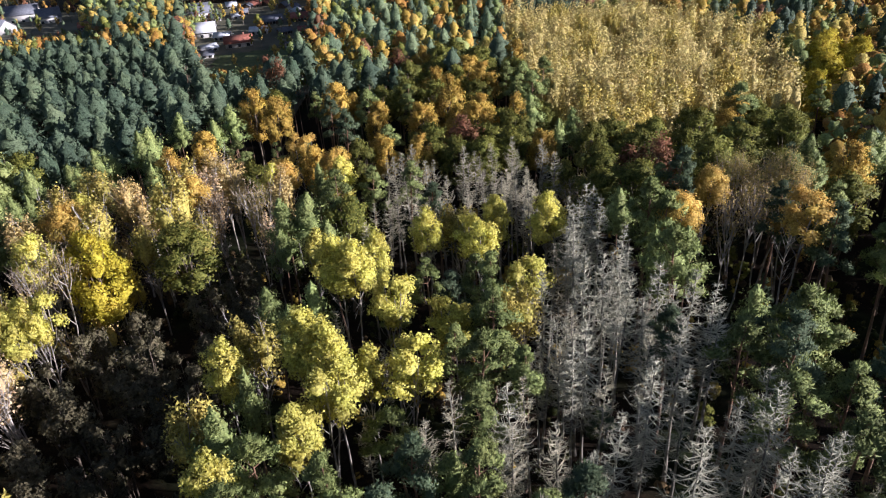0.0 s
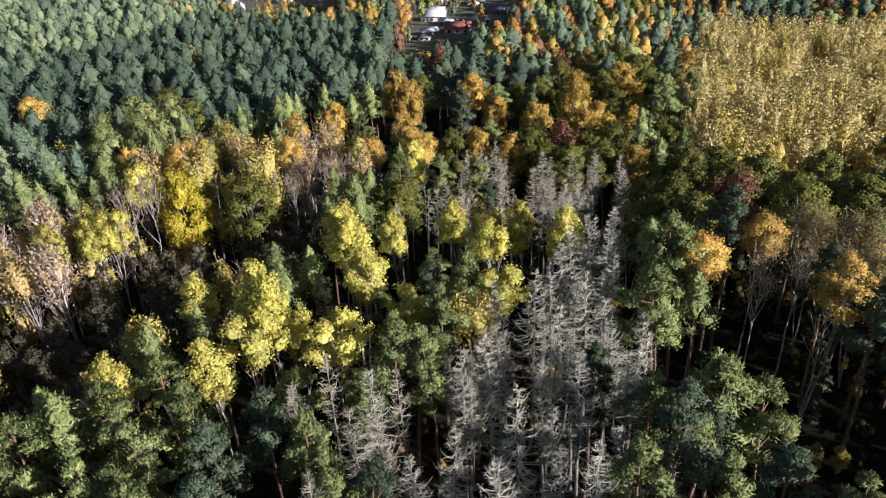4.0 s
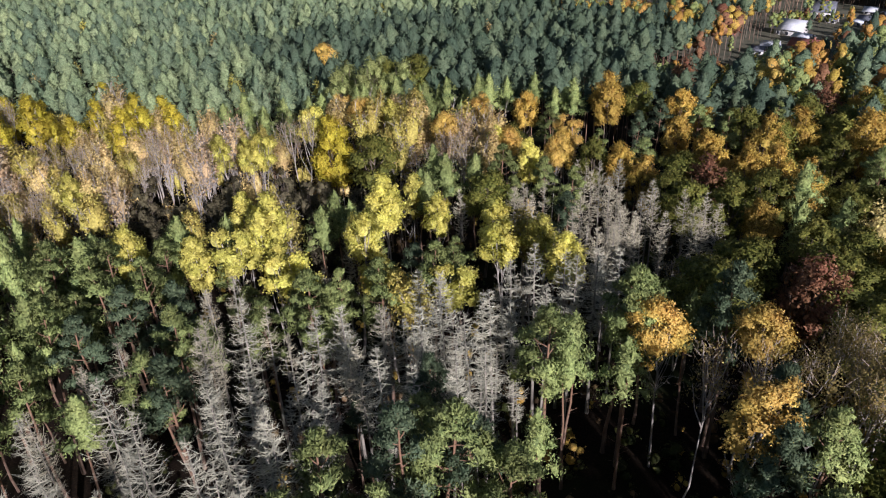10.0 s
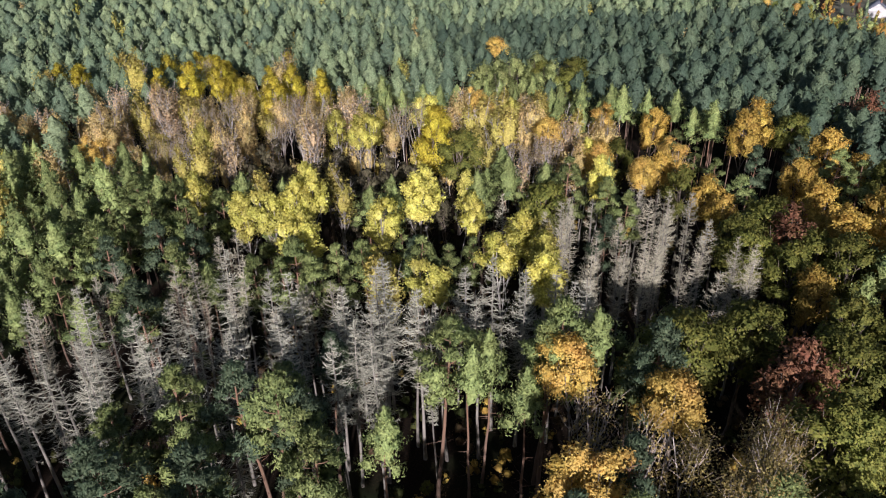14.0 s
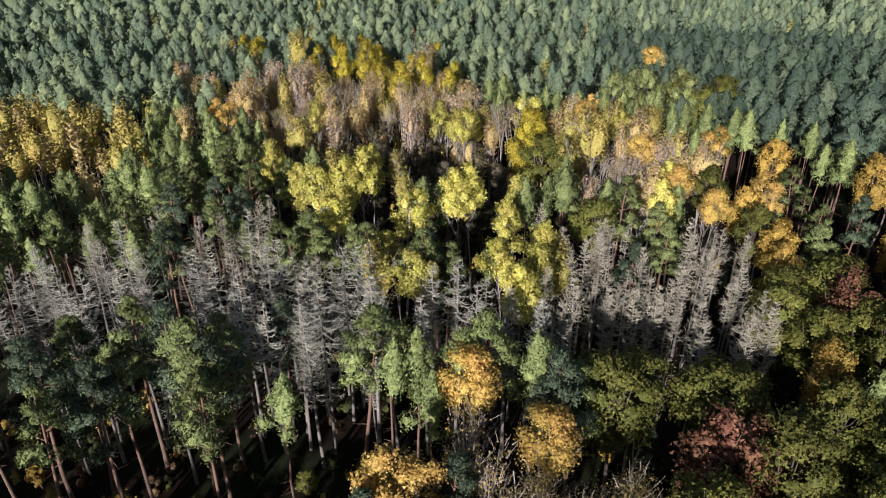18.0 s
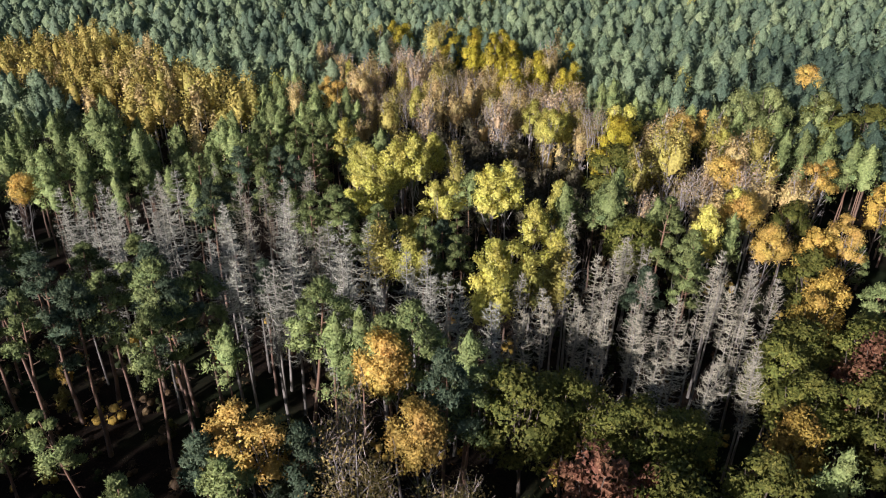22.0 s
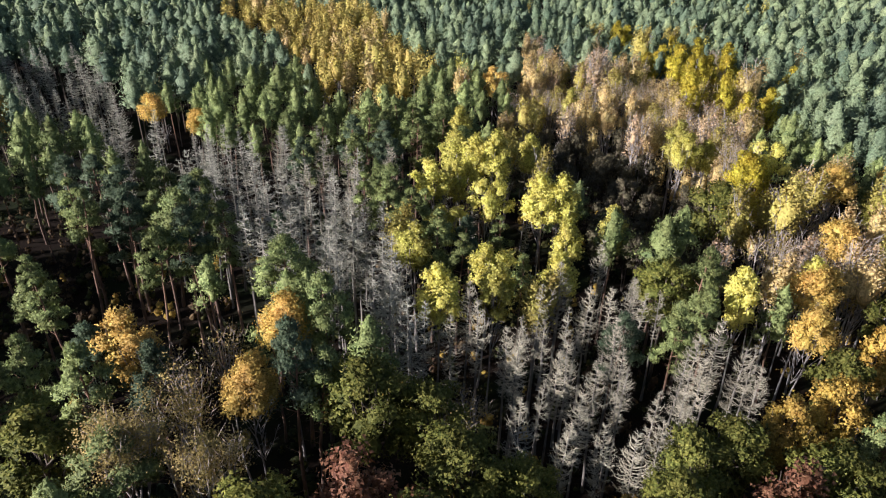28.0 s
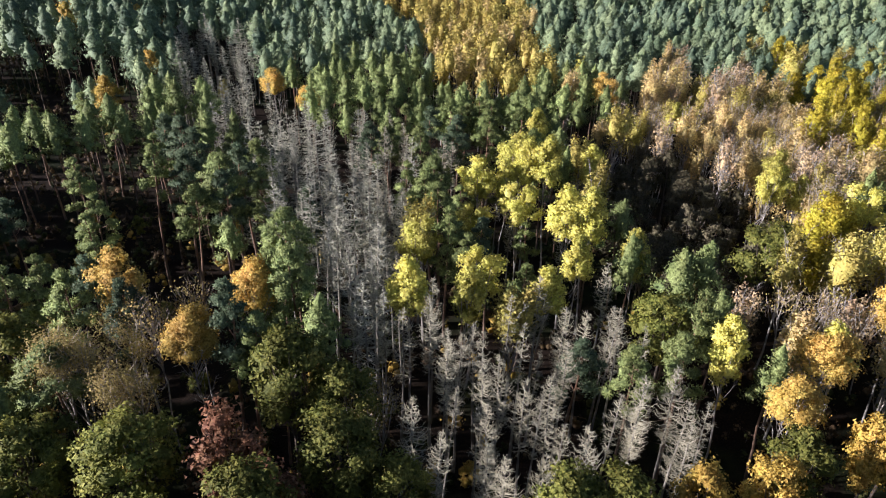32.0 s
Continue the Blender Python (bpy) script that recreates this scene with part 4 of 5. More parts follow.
add_stock("green_oak", [lambda: broadleaf(OAK_LEAF, OAK_BARK, 3.7, 9.5, 20, 28, 11, 0.165, 0.35, 0.85, 0.28), lambda: broadleaf(OAK_LEAF, OAK_BARK, 3.1, 10.0, 16, 28, 11, 0.165, 0.37, 0.95, 0.26)], "oak_tree",
          "broad oak still olive green, yellowing at the tips", "oak tree", "green oaks")
add_stock("brown_oak", [lambda: broadleaf(RUST_LEAF, OAK_BARK, 3.2, 9.0, 16, 22, 7, 0.2, 0.37, 1.0, 0.24, 1, 120, 0.5, 20, 0.26)], "oak_tree",
          "oak with a thin rust-brown withered crown", "oak tree", "brown oaks")
add_stock("alder", [lambda: broadleaf(ALDER_LEAF, OAK_BARK, 3.0, 8.0, 14, 22, 7, 0.22, 0.38, 1.2, 0.2, 2, 90, 0.6), lambda: broadleaf(ALDER_LEAF, OAK_BARK, 2.7, 7.0, 13, 22, 7, 0.22, 0.38, 1.3, 0.2, 2, 80, 0.6)], "alder_tree",
          "dull brown-green alder, low and bushy", "alder tree", "alders")

add_stock("young_spruce", [lambda: pine(2.0, 24, 2.5, PINE_BLUE, 0.1, 120, 0.35)], "young_spruce",
          "small green spruce leafed to the ground", "spruce tree", "young spruces")
add_stock("gold_shrub", [lambda: broadleaf(GOLD_LEAF, OAK_BARK, 6.0, 2.0, 12, 18, 7, 0.75, 0.36, 0.9, 0.35), lambda: broadleaf(LARCH_LEAF, OAK_BARK, 5.0, 2.0, 11, 18, 7, 0.75, 0.38, 1.0, 0.35)], "shrub",
          "low golden-brown shrub on the dark forest floor", "shrub", "golden shrubs")
add_stock("green_shrub", [lambda: broadleaf(OAK_LEAF, OAK_BARK, 6.0, 2.0, 12, 18, 7, 0.75, 0.36, 0.9, 0.35)], "shrub",
          "low olive green shrub on the dark forest floor", "shrub", "green shrubs")

placed = {}          # variant -> list of poses
taken = []           # x, y, clearance
counts = {}
CLEAR = dict(pine=3.2, young_pine=3.0, grey_spruce=2.3, tan_spruce=1.7, yellow_birch=3.4, big_yellow=6.5, pale_birch=3.6, bare_birch=3.2, pale_green_tree=5.0, leafy_birch=4.0, gold_birch=4.0, tan_birch=3.0, orange_birch=3.6, golden_oak=4.6, green_oak=4.8, brown_oak=4.4, alder=3.8, young_spruce=2.0, gold_shrub=1.4, green_shrub=1.4)


def plant(key, x, y, h, wide=1.0):
    v = rng.integers(len(stock[key]))
    s = h / 20
    m = pose(x, y, -0.25, rng.normal() * 1.2, rng.normal() * 1.2, rng.uniform(0, 360)) @ Matrix.Diagonal((s * wide, s * wide, s, 1))
    placed.setdefault((key, int(v)), []).append(m)
    taken.append((x, y, CLEAR[key]))
    counts[key] = counts.get(key, 0) + 1


def free(x, y, need):
    if not taken:
        return True
    t = np.asarray(taken)
    return bool(np.all((t[:, 0] - x) ** 2 + (t[:, 1] - y) ** 2 > (0.5 * (t[:, 2] + need)) ** 2))


for key, rows in (("grey_spruce", GREY_SPRUCES), ("tan_spruce", TAN_SPRUCES), ("pine", PINES), ("yellow_birch", YELLOW_BIRCHES), ("big_yellow", BIG_YELLOWS), ("pale_birch", PALE_BIRCHES), ("bare_birch", BARE_BIRCHES),
                  ("tan_birch", TAN_BIRCHES), ("orange_birch", ORANGE_BIRCHES), ("golden_oak", GOLDEN_OAKS), ("green_oak", GREEN_OAKS), ("brown_oak", BROWN_OAKS), ("pale_green_tree", PALE_GREENS)):
    for x, y, h in rows:
        if key == "grey_spruce" and not free(x, y, 1.6):
            continue
        far_gold = key == "yellow_birch" and x < -60
        leafy = key == "bare_birch" and math.hypot(x - 40, y - 88) < 5.5
        plant("gold_birch" if far_gold else "leafy_birch" if leafy else key, x, y, h, rng.uniform(0.92, 1.12) * (0.85 if key == "golden_oak" else 1.0))

for x, y, h in ((80, 155, 22), (86, 150, 21), (77, 147, 20), (72, 139, 19), (91, 160, 20), (84, 163, 21), (70, 149, 18), (92, 148, 19), (66, 132, 17)):
    plant("big_yellow", x, y, h, 1.15)
for x, y, h in ((54, -4, 18), (48, -23, 18)):
    if free(x, y, 3.0):
        plant("golden_oak", x, y, h, 0.9)

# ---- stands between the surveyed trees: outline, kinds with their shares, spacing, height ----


def inside(poly, x, y):
    hit = False
    for (x1, y1), (x2, y2) in zip(poly, poly[1:] + poly[:1]):
        if (y1 > y) != (y2 > y) and x < (x2 - x1) * (y - y1) / (y2 - y1) + x1:
            hit = not hit
    return hit


VILLAGES = ([(-66, 172), (-54, 159), (-47, 152), (-45, 178), (-43, 205), (-62, 310), (-75, 372), (-142, 370), (-80, 208)],
            [(-131, 201), (-107, 209), (-180, 352), (-182, 372), (-300, 372), (-262, 292), (-215, 255), (-160, 222)])


def in_village(x, y):
    return any(inside(p, x, y) for p in VILLAGES)


GARDENS = [(-131, 215), (-102, 224), (-80, 210), (-58, 172), (-48, 172), (-40, 240), (-42, 365), (-290, 365), (-262, 300), (-215, 262), (-160, 230)]
MEADOW = [(-84, 226), (-72, 226), (-58, 250), (-66, 258), (-88, 250)]
HOUSES = [(-209, 345), (-193, 338), (-164, 316), (-219, 295), (-205, 318), (-118, 326), (-103, 286), (-93, 279), (-83, 266), (-80, 286), (-93, 260), (-79, 305), (-68, 308), (-64, 329), (-57, 343), (9, 313), (18, 322)]
STANDS = [
    ("clearing", [(105, -85), (70, -46), (55, -30), (48, -8), (47, 8), (66, 12), (112, -2)], dict(none=0.84, pine=0.16), 6, 20),
    ("tall_pines", [(144, -190), (47, -190), (46, -70), (54, -32), (70, -48), (104, -88), (144, -60)], dict(tall_pine=0.8, far_oak=0.08, none=0.12), 5.6, 22.7),
    ("far_spruces", [(48, -63), (28, -61), (24, -18), (15, 16), (23, 29), (39, -2)], dict(grey_spruce=0.5, none=0.45, pine=0.05), 4.6, 20.1),
    ("alder_carr", [(-57, 45), (-46, 34), (-36, 30), (-27, 40), (-24, 50), (-24, 72), (-30, 84), (-45, 78), (-51, 62)], dict(alder=0.95, none=0.05), 4.0, 15.5),
    ("larches", [(-54, -57), (-47, -26), (-41, -2), (-26, 12), (-13, 9), (-14, -8), (-19, -48), (-12, -85), (-23, -114), (-58, -85)], dict(larch=0.66, none=0.34), 3.7, 20.5),
    ("brown_birches", [(-79, -17), (-72, 2), (-89, 17), (-101, 33), (-78, 58), (-58, 68), (-60, 86), (-67, 98), (-33, 98), (-26, 92), (-30, 80), (-32, 61), (-30, 38), (-43, 20)],
     dict(bare_birch=0.16, tan_birch=0.44, pale_birch=0.2, orange_birch=0.03, yellow_birch=0.02, none=0.15), 3.8, 19.6),
    ("poplar_stand", [(13, 217), (56, 223), (78, 186), (69, 123), (55, 106), (33, 103), (22, 114), (15, 159)], dict(poplar=1.0), 4.3, 20.5),
    ("orange_oaks", [(-48, 192), (-27, 242), (18, 220), (15, 159), (20, 133), (7, 114), (-9, 112), (-15, 140)], dict(far_oak=0.36, tall_pine=0.36, far_green=0.28), 5.4, 20.9),
    ("near_pines", [(-38, 23), (-27, 34), (-7, 43), (4, 41), (9, 32), (6, 21), (10, 9), (-8, -9), (-32, 6)], dict(young_pine=1.0), 4.1, 20.9),
    ("spruce_front", [(15, 15), (8, 35), (4, 52), (3, 64), (20, 67), (27, 67), (30, 45), (29, 30)], dict(grey_spruce=0.02, tan_spruce=0.12, none=0.86), 3.2, 18.5),
    ("spruce_back", [(3, 64), (-5, 82), (-13, 100), (8, 108), (17, 99), (20, 80), (20, 67)], dict(tan_spruce=0.12, none=0.88), 3, 17.5),
    ("birch_mix", [(4, 45), (-20, 44), (-17, 65), (-14, 85), (-5, 79), (3, 64)], dict(pine=0.3, tan_spruce=0.2, none=0.5), 3.8, 17.8),
    ("open_pines", [(64, 23), (40, 18), (30, 34), (30, 70), (30, 83), (47, 85), (68, 76)], dict(pine=0.6, none=0.4), 4.6, 21.6),
    ("right_mix", [(-14, 100), (8, 108), (23, 97), (30, 83), (47, 85), (53, 106), (33, 103), (22, 114), (7, 114), (-9, 112), (-15, 140), (-38, 151), (-47, 114), (-32, 100)],
     dict(green_oak=0.05, golden_oak=0.03, pine=0.2, none=0.72), 5.2, 19.3),
]
CENTRE = (7.6, 68.0)
far = {k: [] for k in ("pine", "tall", "larch", "poplar", "oak", "green", "birch")}
STUFF = dict(tall_pine="tall", larch="larch", poplar="poplar", far_oak="oak", far_green="green")
far["larch"] += LARCHES
taken += [(x, y, 2.6) for x, y, h in LARCHES]
for name, poly, mix, gap, height in STANDS:
    xs, ys = [p[0] for p in poly], [p[1] for p in poly]
    for i in range(int((max(xs) - min(xs)) / gap) + 1):
        for j in range(int((max(ys) - min(ys)) / gap) + 1):
            x = min(xs) + (i + 0.5 * (j % 2)) * gap + rng.normal() * gap * 0.2
            y = min(ys) + j * gap + rng.normal() * gap * 0.2
            owner = next((s for s in STANDS if inside(s[1], x, y)), None)
            if owner is None or owner[0] != name:
                continue
            key = str(rng.choice(list(mix), p=list(mix.values())))
            h = height * rng.uniform(0.82, 1.08)
            # pines east of x 58 are out of view, added densely to shade the floor
            if name == "open_pines" and x < 58 and rng.random() < 0.85:
                continue
            if name == "right_mix" and x > 14 and rng.random() < 0.6:
                continue
            if key == "none" or not free(x, y, CLEAR.get(key, 3.5)):
                continue
            away = math.hypot(x - CENTRE[0], y - CENTRE[1])
            if key == "poplar" and y < (128 if x > 40 else 114):
                key = str(rng.choice(["far_green", "far_oak", "tall_pine"], p=[0.45, 0.4, 0.15]))
            if away < 105 and key in ("tall_pine", "far_oak", "far_green"):
                key = dict(tall_pine="pine", far_oak=str(rng.choice(["golden_oak", "brown_oak", "green_oak"], p=[0.25, 0.25, 0.5])), far_green="green_oak")[key]
            if key in STUFF:
                far[STUFF[key]].append((x, y, h))
            elif (away > 88 or counts.get(key, 0) >= 290) and key in ("pine", "young_pine", "bare_birch"):
                far["birch" if key == "bare_birch" else "pine"].append((x, y, h))
            elif counts.get(key, 0) < 295:
                plant(key, x, y, h, rng.uniform(0.85, 1.15))

# ---- shrubs and young spruces on the open forest floor ----
FLOOR = [(5, 40), (-10, 90), (-15, 112), (20, 118), (50, 100), (62, 70), (62, 24), (40, 10), (20, 20)]
for k in range(150):
    x, y = rng.uniform(-15, 62), rng.uniform(10, 118)
    key = str(rng.choice(["gold_shrub", "green_shrub", "young_spruce"], p=[0.45, 0.42, 0.13]))
    if inside(FLOOR, x, y) and free(x, y, 1.4):
        plant(key, x, y, rng.uniform(4, 7) if key == "young_spruce" else rng.uniform(2.2, 4.8), rng.uniform(0.8, 1.1))

# ---- the wide pine plantation round about ----
gap = 5.2
for i in range(int(520 / gap)):
    for j in range(int(680 / gap)):
        x = -390 + (i + 0.5 * (j % 2)) * gap + rng.normal() * gap * 0.27
        y = -240 + j * gap + rng.normal() * gap * 0.27
        if in_village(x, y):
            # the wood's edge, lower and lower towards the houses
            low_edge = 60 * (1 - math.hypot(x, y) / (262 if x > -100 else 380)) - 2
            if low_edge > 2:
                far[str(rng.choice(["pine", "oak", "green"], p=[0.15, 0.4, 0.45]))].append((x, y, min(20, low_edge) * rng.uniform(0.8, 1)))
            continue
        if any(inside(s[1], x, y) for s in STANDS) or any(math.hypot(x - hx, y - hy) < 9 for hx, hy in HOUSES):
            continue
        away = math.hypot(x - CENTRE[0], y - CENTRE[1])
        # eastern pines, mostly unseen, reach x 130 for the shadows they cast
        if away > 390 or x > 130 or (away > 330 and y < 200):
            continue
        if (away < 100 or (x > 40 and y > 100)) and not free(x, y, 3.0):
            continue
        h = 20.3 * rng.uniform(0.86, 1.08)
        if (x > 40 and y > 100) or (y > 205 and -165 < x < 20 and rng.random() < 0.75):
            far[str(rng.choice(["oak", "green", "pine"], p=[0.34, 0.36, 0.3]))].append((x, y, h))
        elif rng.random() < 0.012:
            far["birch"].append((x, y, h))
        elif away < 84 and counts.get("young_pine", 0) < 290:
            plant("young_pine", x, y, h * 1.03, rng.uniform(0.9, 1.1))
        else:
            far["pine"].append((x, y, h))

for (key, v), poses in placed.items():
    first = stock[key][v]
    for m in poses[1:]:
        copy_thing(first, m)
    first.matrix_basis = poses[0]
for key, trees in stock.items():
    for v, ob in enumerate(trees):
        if (key, v) not in placed:
            for o in list(ob.children):
                bpy.data.objects.remove(o)
            bpy.data.objects.remove(ob)


def far_template(shape, count, size, low, radius, lobes, core=0.62, top=20.0):
    """A light tree for the far woods: a crown of leafy boughs on a thin stem."""
    g = Geo()
    if shape == "cone":
        upright_crown(g, count, size, low, radius, top, max(4, lobes), core)
        for c, s, a in pine_lobes(low, top - 0.8, radius * 1.15, lobes, 0.7) if count > 60 else ():
            needles(g, c, s * 0.8, s * 0.7, count // 10, size, (np.array([0, 0, low + 1.0]), (1, 1, 1.5)), 0.6, 0.4)
    elif shape == "plume":
        for k in range(lobes):
            a, out = k * 6.283 / lobes + rng.normal() * 0.4, radius * (0.5 if lobes > 1 else 0.0)
            fine_crown(g, count // lobes, size, low + rng.uniform(-1, 1.2), radius * (0.72 if lobes > 1 else 1.0), top - rng.uniform(0, 2.0) * (k > 0), core, (math.cos(a) * out, math.sin(a) * out))
    else:
        for i in range(lobes):
            f = (i + 0.5) / lobes
            a = i * 2.4 + rng.normal() * 0.4
            prof = math.sqrt(max(0.04, 1 - (2 * f * 0.92 - 0.8) ** 2))
            s = radius * 0.46 * (12 / lobes) ** 0.33 * rng.uniform(0.85, 1.15)
            r = max(0.0, radius * prof - s * 0.7) * rng.uniform(0.75, 1.1)
            z = low + (top - low) * (0.1 + 0.78 * f)
            per = 4 if count > 80 else 3
            foliage(g, (math.cos(a) * r, math.sin(a) * r, z), s, s * 1.1, max(2, count // lobes // per), per, size, ((0, 0, (low + top) / 2 - 1.5), (radius, radius, (top - low) / 2)), 0.25, 0.7, 0.0, core)
    g2 = Geo()
    tube(g2, [(0, 0, 0), (0, 0, top * 0.8)], [0.16, 0.05], 3)
    return g.arrays(), g2.arrays()


def wood(name, rows, shape, leaf_mats, bark, label, count, size, low, radius, lobes=16, core=0.64):
    """Many far trees joined into one sheet of wood."""
    rows = np.asarray(rows)
    vs, qs, ts, ns, slq, slt, n0 = [], [], [], [], [], [], 0
    variants = [far_template(shape, count, size, low, radius * rng.uniform(0.85, 1.15), lobes, core) for _ in range(10)]
    which = rng.integers(10, size=len(rows))
    for k, ((cv, cq, ct, cs), (tv, tq, _, ts_)) in enumerate(variants):
        sel = rows[which == k]
        if not len(sel):
            continue
        v, q = np.concatenate([cv, tv]), np.concatenate([cq, tq + len(cv)])
        s = sel[:, 2] / 20
        an = rng.uniform(0, 6.28, len(sel))
        w = s * rng.uniform(0.8, 1.25, len(sel))
        c, sn = np.cos(an)[:, None], np.sin(an)[:, None]
        out = np.stack([(v[:, 0] * c - v[:, 1] * sn) * w[:, None] + sel[:, :1], (v[:, 0] * sn + v[:, 1] * c) * w[:, None] + sel[:, 1:2], v[:, 2] * s[:, None] - 0.3], 2)
        vs.append(out.reshape(-1, 3))
        m = np.concatenate([cs, ts_])
        ns.append(np.stack([m[:, 0] * c - m[:, 1] * sn, m[:, 0] * sn + m[:, 1] * c, m[:, 2] + 0 * c], 2).reshape(-1, 3))
        step = (np.arange(len(sel)) * len(v))[:, None, None] + n0
        qs.append((q[None] + step).reshape(-1, 4))
        ts.append((ct[None] + step).reshape(-1, 3))
        n0 += len(sel) * len(v)
        hue = rng.integers(len(leaf_mats), size=len(sel))
        slq.append(np.where(np.arange(len(q))[None] < len(cq), hue[:, None], len(leaf_mats)).ravel())
        slt.append(np.repeat(hue, len(ct)))
    me = mesh_of(name, np.concatenate(vs), np.concatenate(qs), np.concatenate(ts), [*leaf_mats, bark], np.concatenate(slq + slt), np.concatenate(ns))
    return tagged(new(name, me), label, "woodland", kind="stuff")


POPLAR_LEAF = leaf_material("pale_poplar_leaves", (0.6, 0.495, 0.185), (0.655, 0.545, 0.21), (0.71, 0.595, 0.235), 0.15, 0.25)
NEEDLES = [leaf_material("needles_" + n, d, m, l, 0.0, 0.15) for n, d, m, l in (
    ("dark", (0.094, 0.141, 0.088), (0.143, 0.200, 0.116), (0.193, 0.253, 0.141)), ("mid", (0.121, 0.176, 0.099), (0.182, 0.244, 0.130), (0.242, 0.306, 0.157)),
    ("pale", (0.160, 0.215, 0.110), (0.226, 0.288, 0.143), (0.292, 0.358, 0.171)))]
GARDEN_OAKS = [(-121, 266), (-99, 249), (-92, 238), (-84, 220), (-88, 210), (-106, 243), (-112, 252), (-95, 226), (-78, 205), (-137, 274), (-146, 280), (-41, 205), (-36, 233), (-43, 199), (-49, 175), (-33, 215)]
for x, y in GARDEN_OAKS:
    far["oak"].append((x, y, rng.uniform(16, 19)))
for x, y in [(rng.uniform(-300, 40), rng.uniform(225, 380)) for _ in range(800)]:
    if in_village(x, y) and not any(math.hypot(x - hx, y - hy) < 8 for hx, hy in HOUSES) and not inside(MEADOW, x, y):
        tall_back = y > 350
        far[str(rng.choice(["tall", "oak", "birch", "green"], p=[0.3, 0.35, 0.15, 0.2]))].append((x, y, rng.uniform(10, 18) if tall_back else rng.uniform(4, 11)))
old_rows = [r for r in far["pine"] if r[1] > 98 + 0.1 * r[0] and r[0] > -150]
far["pine"] = [r for r in far["pine"] if not (r[1] > 98 + 0.1 * r[0] and r[0] > -150)]
reach = [math.hypot(r[0] - 8, r[1] - 68) for r in far["pine"]]
near_rows = [r for r, d in zip(far["pine"], reach) if d < 140]
far_rows = [r for r, d in zip(far["pine"], reach) if 140 <= d < 220]
last_rows = [r for r, d in zip(far["pine"], reach) if d >= 220]
# older pines; the shade on this stand is put into the darker needle colour
SHADED_OLD_NEEDLES = [leaf_material("shaded_old_needles_" + n, d, m, l, 0.0, 0.15) for n, d, m, l in (
    ("dark", (0.05, 0.08, 0.052), (0.075, 0.112, 0.07), (0.105, 0.148, 0.088)), ("mid", (0.065, 0.1, 0.06), (0.1, 0.142, 0.08), (0.14, 0.185, 0.1)))]
wood("old_pine_wood", old_rows, "cone", SHADED_OLD_NEEDLES, PINE_BARK, "blue-green older pine wood, needles darkened for the shade it lies in", 130, 0.33, 13.4, 2.5, 8, 0.58)
wood("pine_wood", near_rows, "cone", NEEDLES, OAK_BARK, "dense dark green pine plantation", 270, 0.25, 13.4, 2.5, 11, 0.52)
wood("distant_pine_wood", far_rows, "cone", NEEDLES, OAK_BARK, "dense dark green pine plantation far off", 110, 0.34, 13.6, 2.55, 8, 0.56)
wood("horizon_pine_wood", last_rows, "cone", NEEDLES, OAK_BARK, "dense dark green pine plantation at the horizon", 48, 0.5, 14.0, 2.6, 5, 0.7)
wood("tall_pine_wood", far["tall"], "cone", NEEDLES[:2], PINE_BARK, "tall dark pines on bare stems", 210, 0.27, 13.0, 2.4, 10, 0.64)
wood("larch_wood", far["larch"], "plume", [LARCH_LEAF, LARCH_LEAF, LARCH_LEAF, PALE_LEAF, TAN_LEAF], BIRCH_BARK, "strip of golden larches", 300, 0.27, 11.5, 1.8, 1, 0.6)
wood("poplar_wood", far["poplar"], "plume", [POPLAR_LEAF, POPLAR_LEAF, POPLAR_LEAF, LARCH_LEAF], BARE_TWIG, "stand of thinning pale yellow poplars", 700, 0.22, 8.5, 2.5, 3, 0.55)
wood("oak_wood", far["oak"], "round", [GOLD_LEAF, AMBER_LEAF, GOLD_LEAF, LARCH_LEAF, AMBER_LEAF, ORANGE_LEAF, RUST_LEAF], OAK_BARK, "orange, gold and rust-brown autumn oak wood", 180, 0.29, 9.0, 3.1, 9, 0.85)
wood("green_oak_wood", far["green"], "round", [OAK_LEAF, PINE_LEAF], OAK_BARK, "olive green oaks among autumn trees", 150, 0.31, 9.0, 3.0, 8, 0.85)
wood("birch_wood", far["birch"], "plume", [TAN_LEAF, PALE_LEAF, YELLOW_LEAF], BIRCH_BARK, "scattered autumn birches", 320, 0.27, 11.0, 1.9, 2, 0.5)


thicket = []
carr_poly = next(p for n, p, m, g, h in STANDS if n == "alder_carr")
birch_poly = next(p for n, p, m, g, h in STANDS if n == "brown_birches")
for k in range(420):
    x, y = rng.uniform(-102, -26), rng.uniform(-18, 99)
    if inside(birch_poly, x, y) and x < -46 and not inside(carr_poly, x, y) and all(math.hypot(x - tx, y - ty) > 1.9 for tx, ty, tc in taken) and all(math.hypot(x - r[0], y - r[1]) > 3.0 for r in thicket):
        thicket.append((x, y, rng.uniform(9.0, 15.5)))
wood("birch_thicket", thicket, "plume", [TAN_LEAF, PALE_LEAF, TAN_LEAF], BIRCH_BARK, "lower thin tan and olive growth among the birches", 480, 0.26, 5.0, 3.0, 3, 0.5)


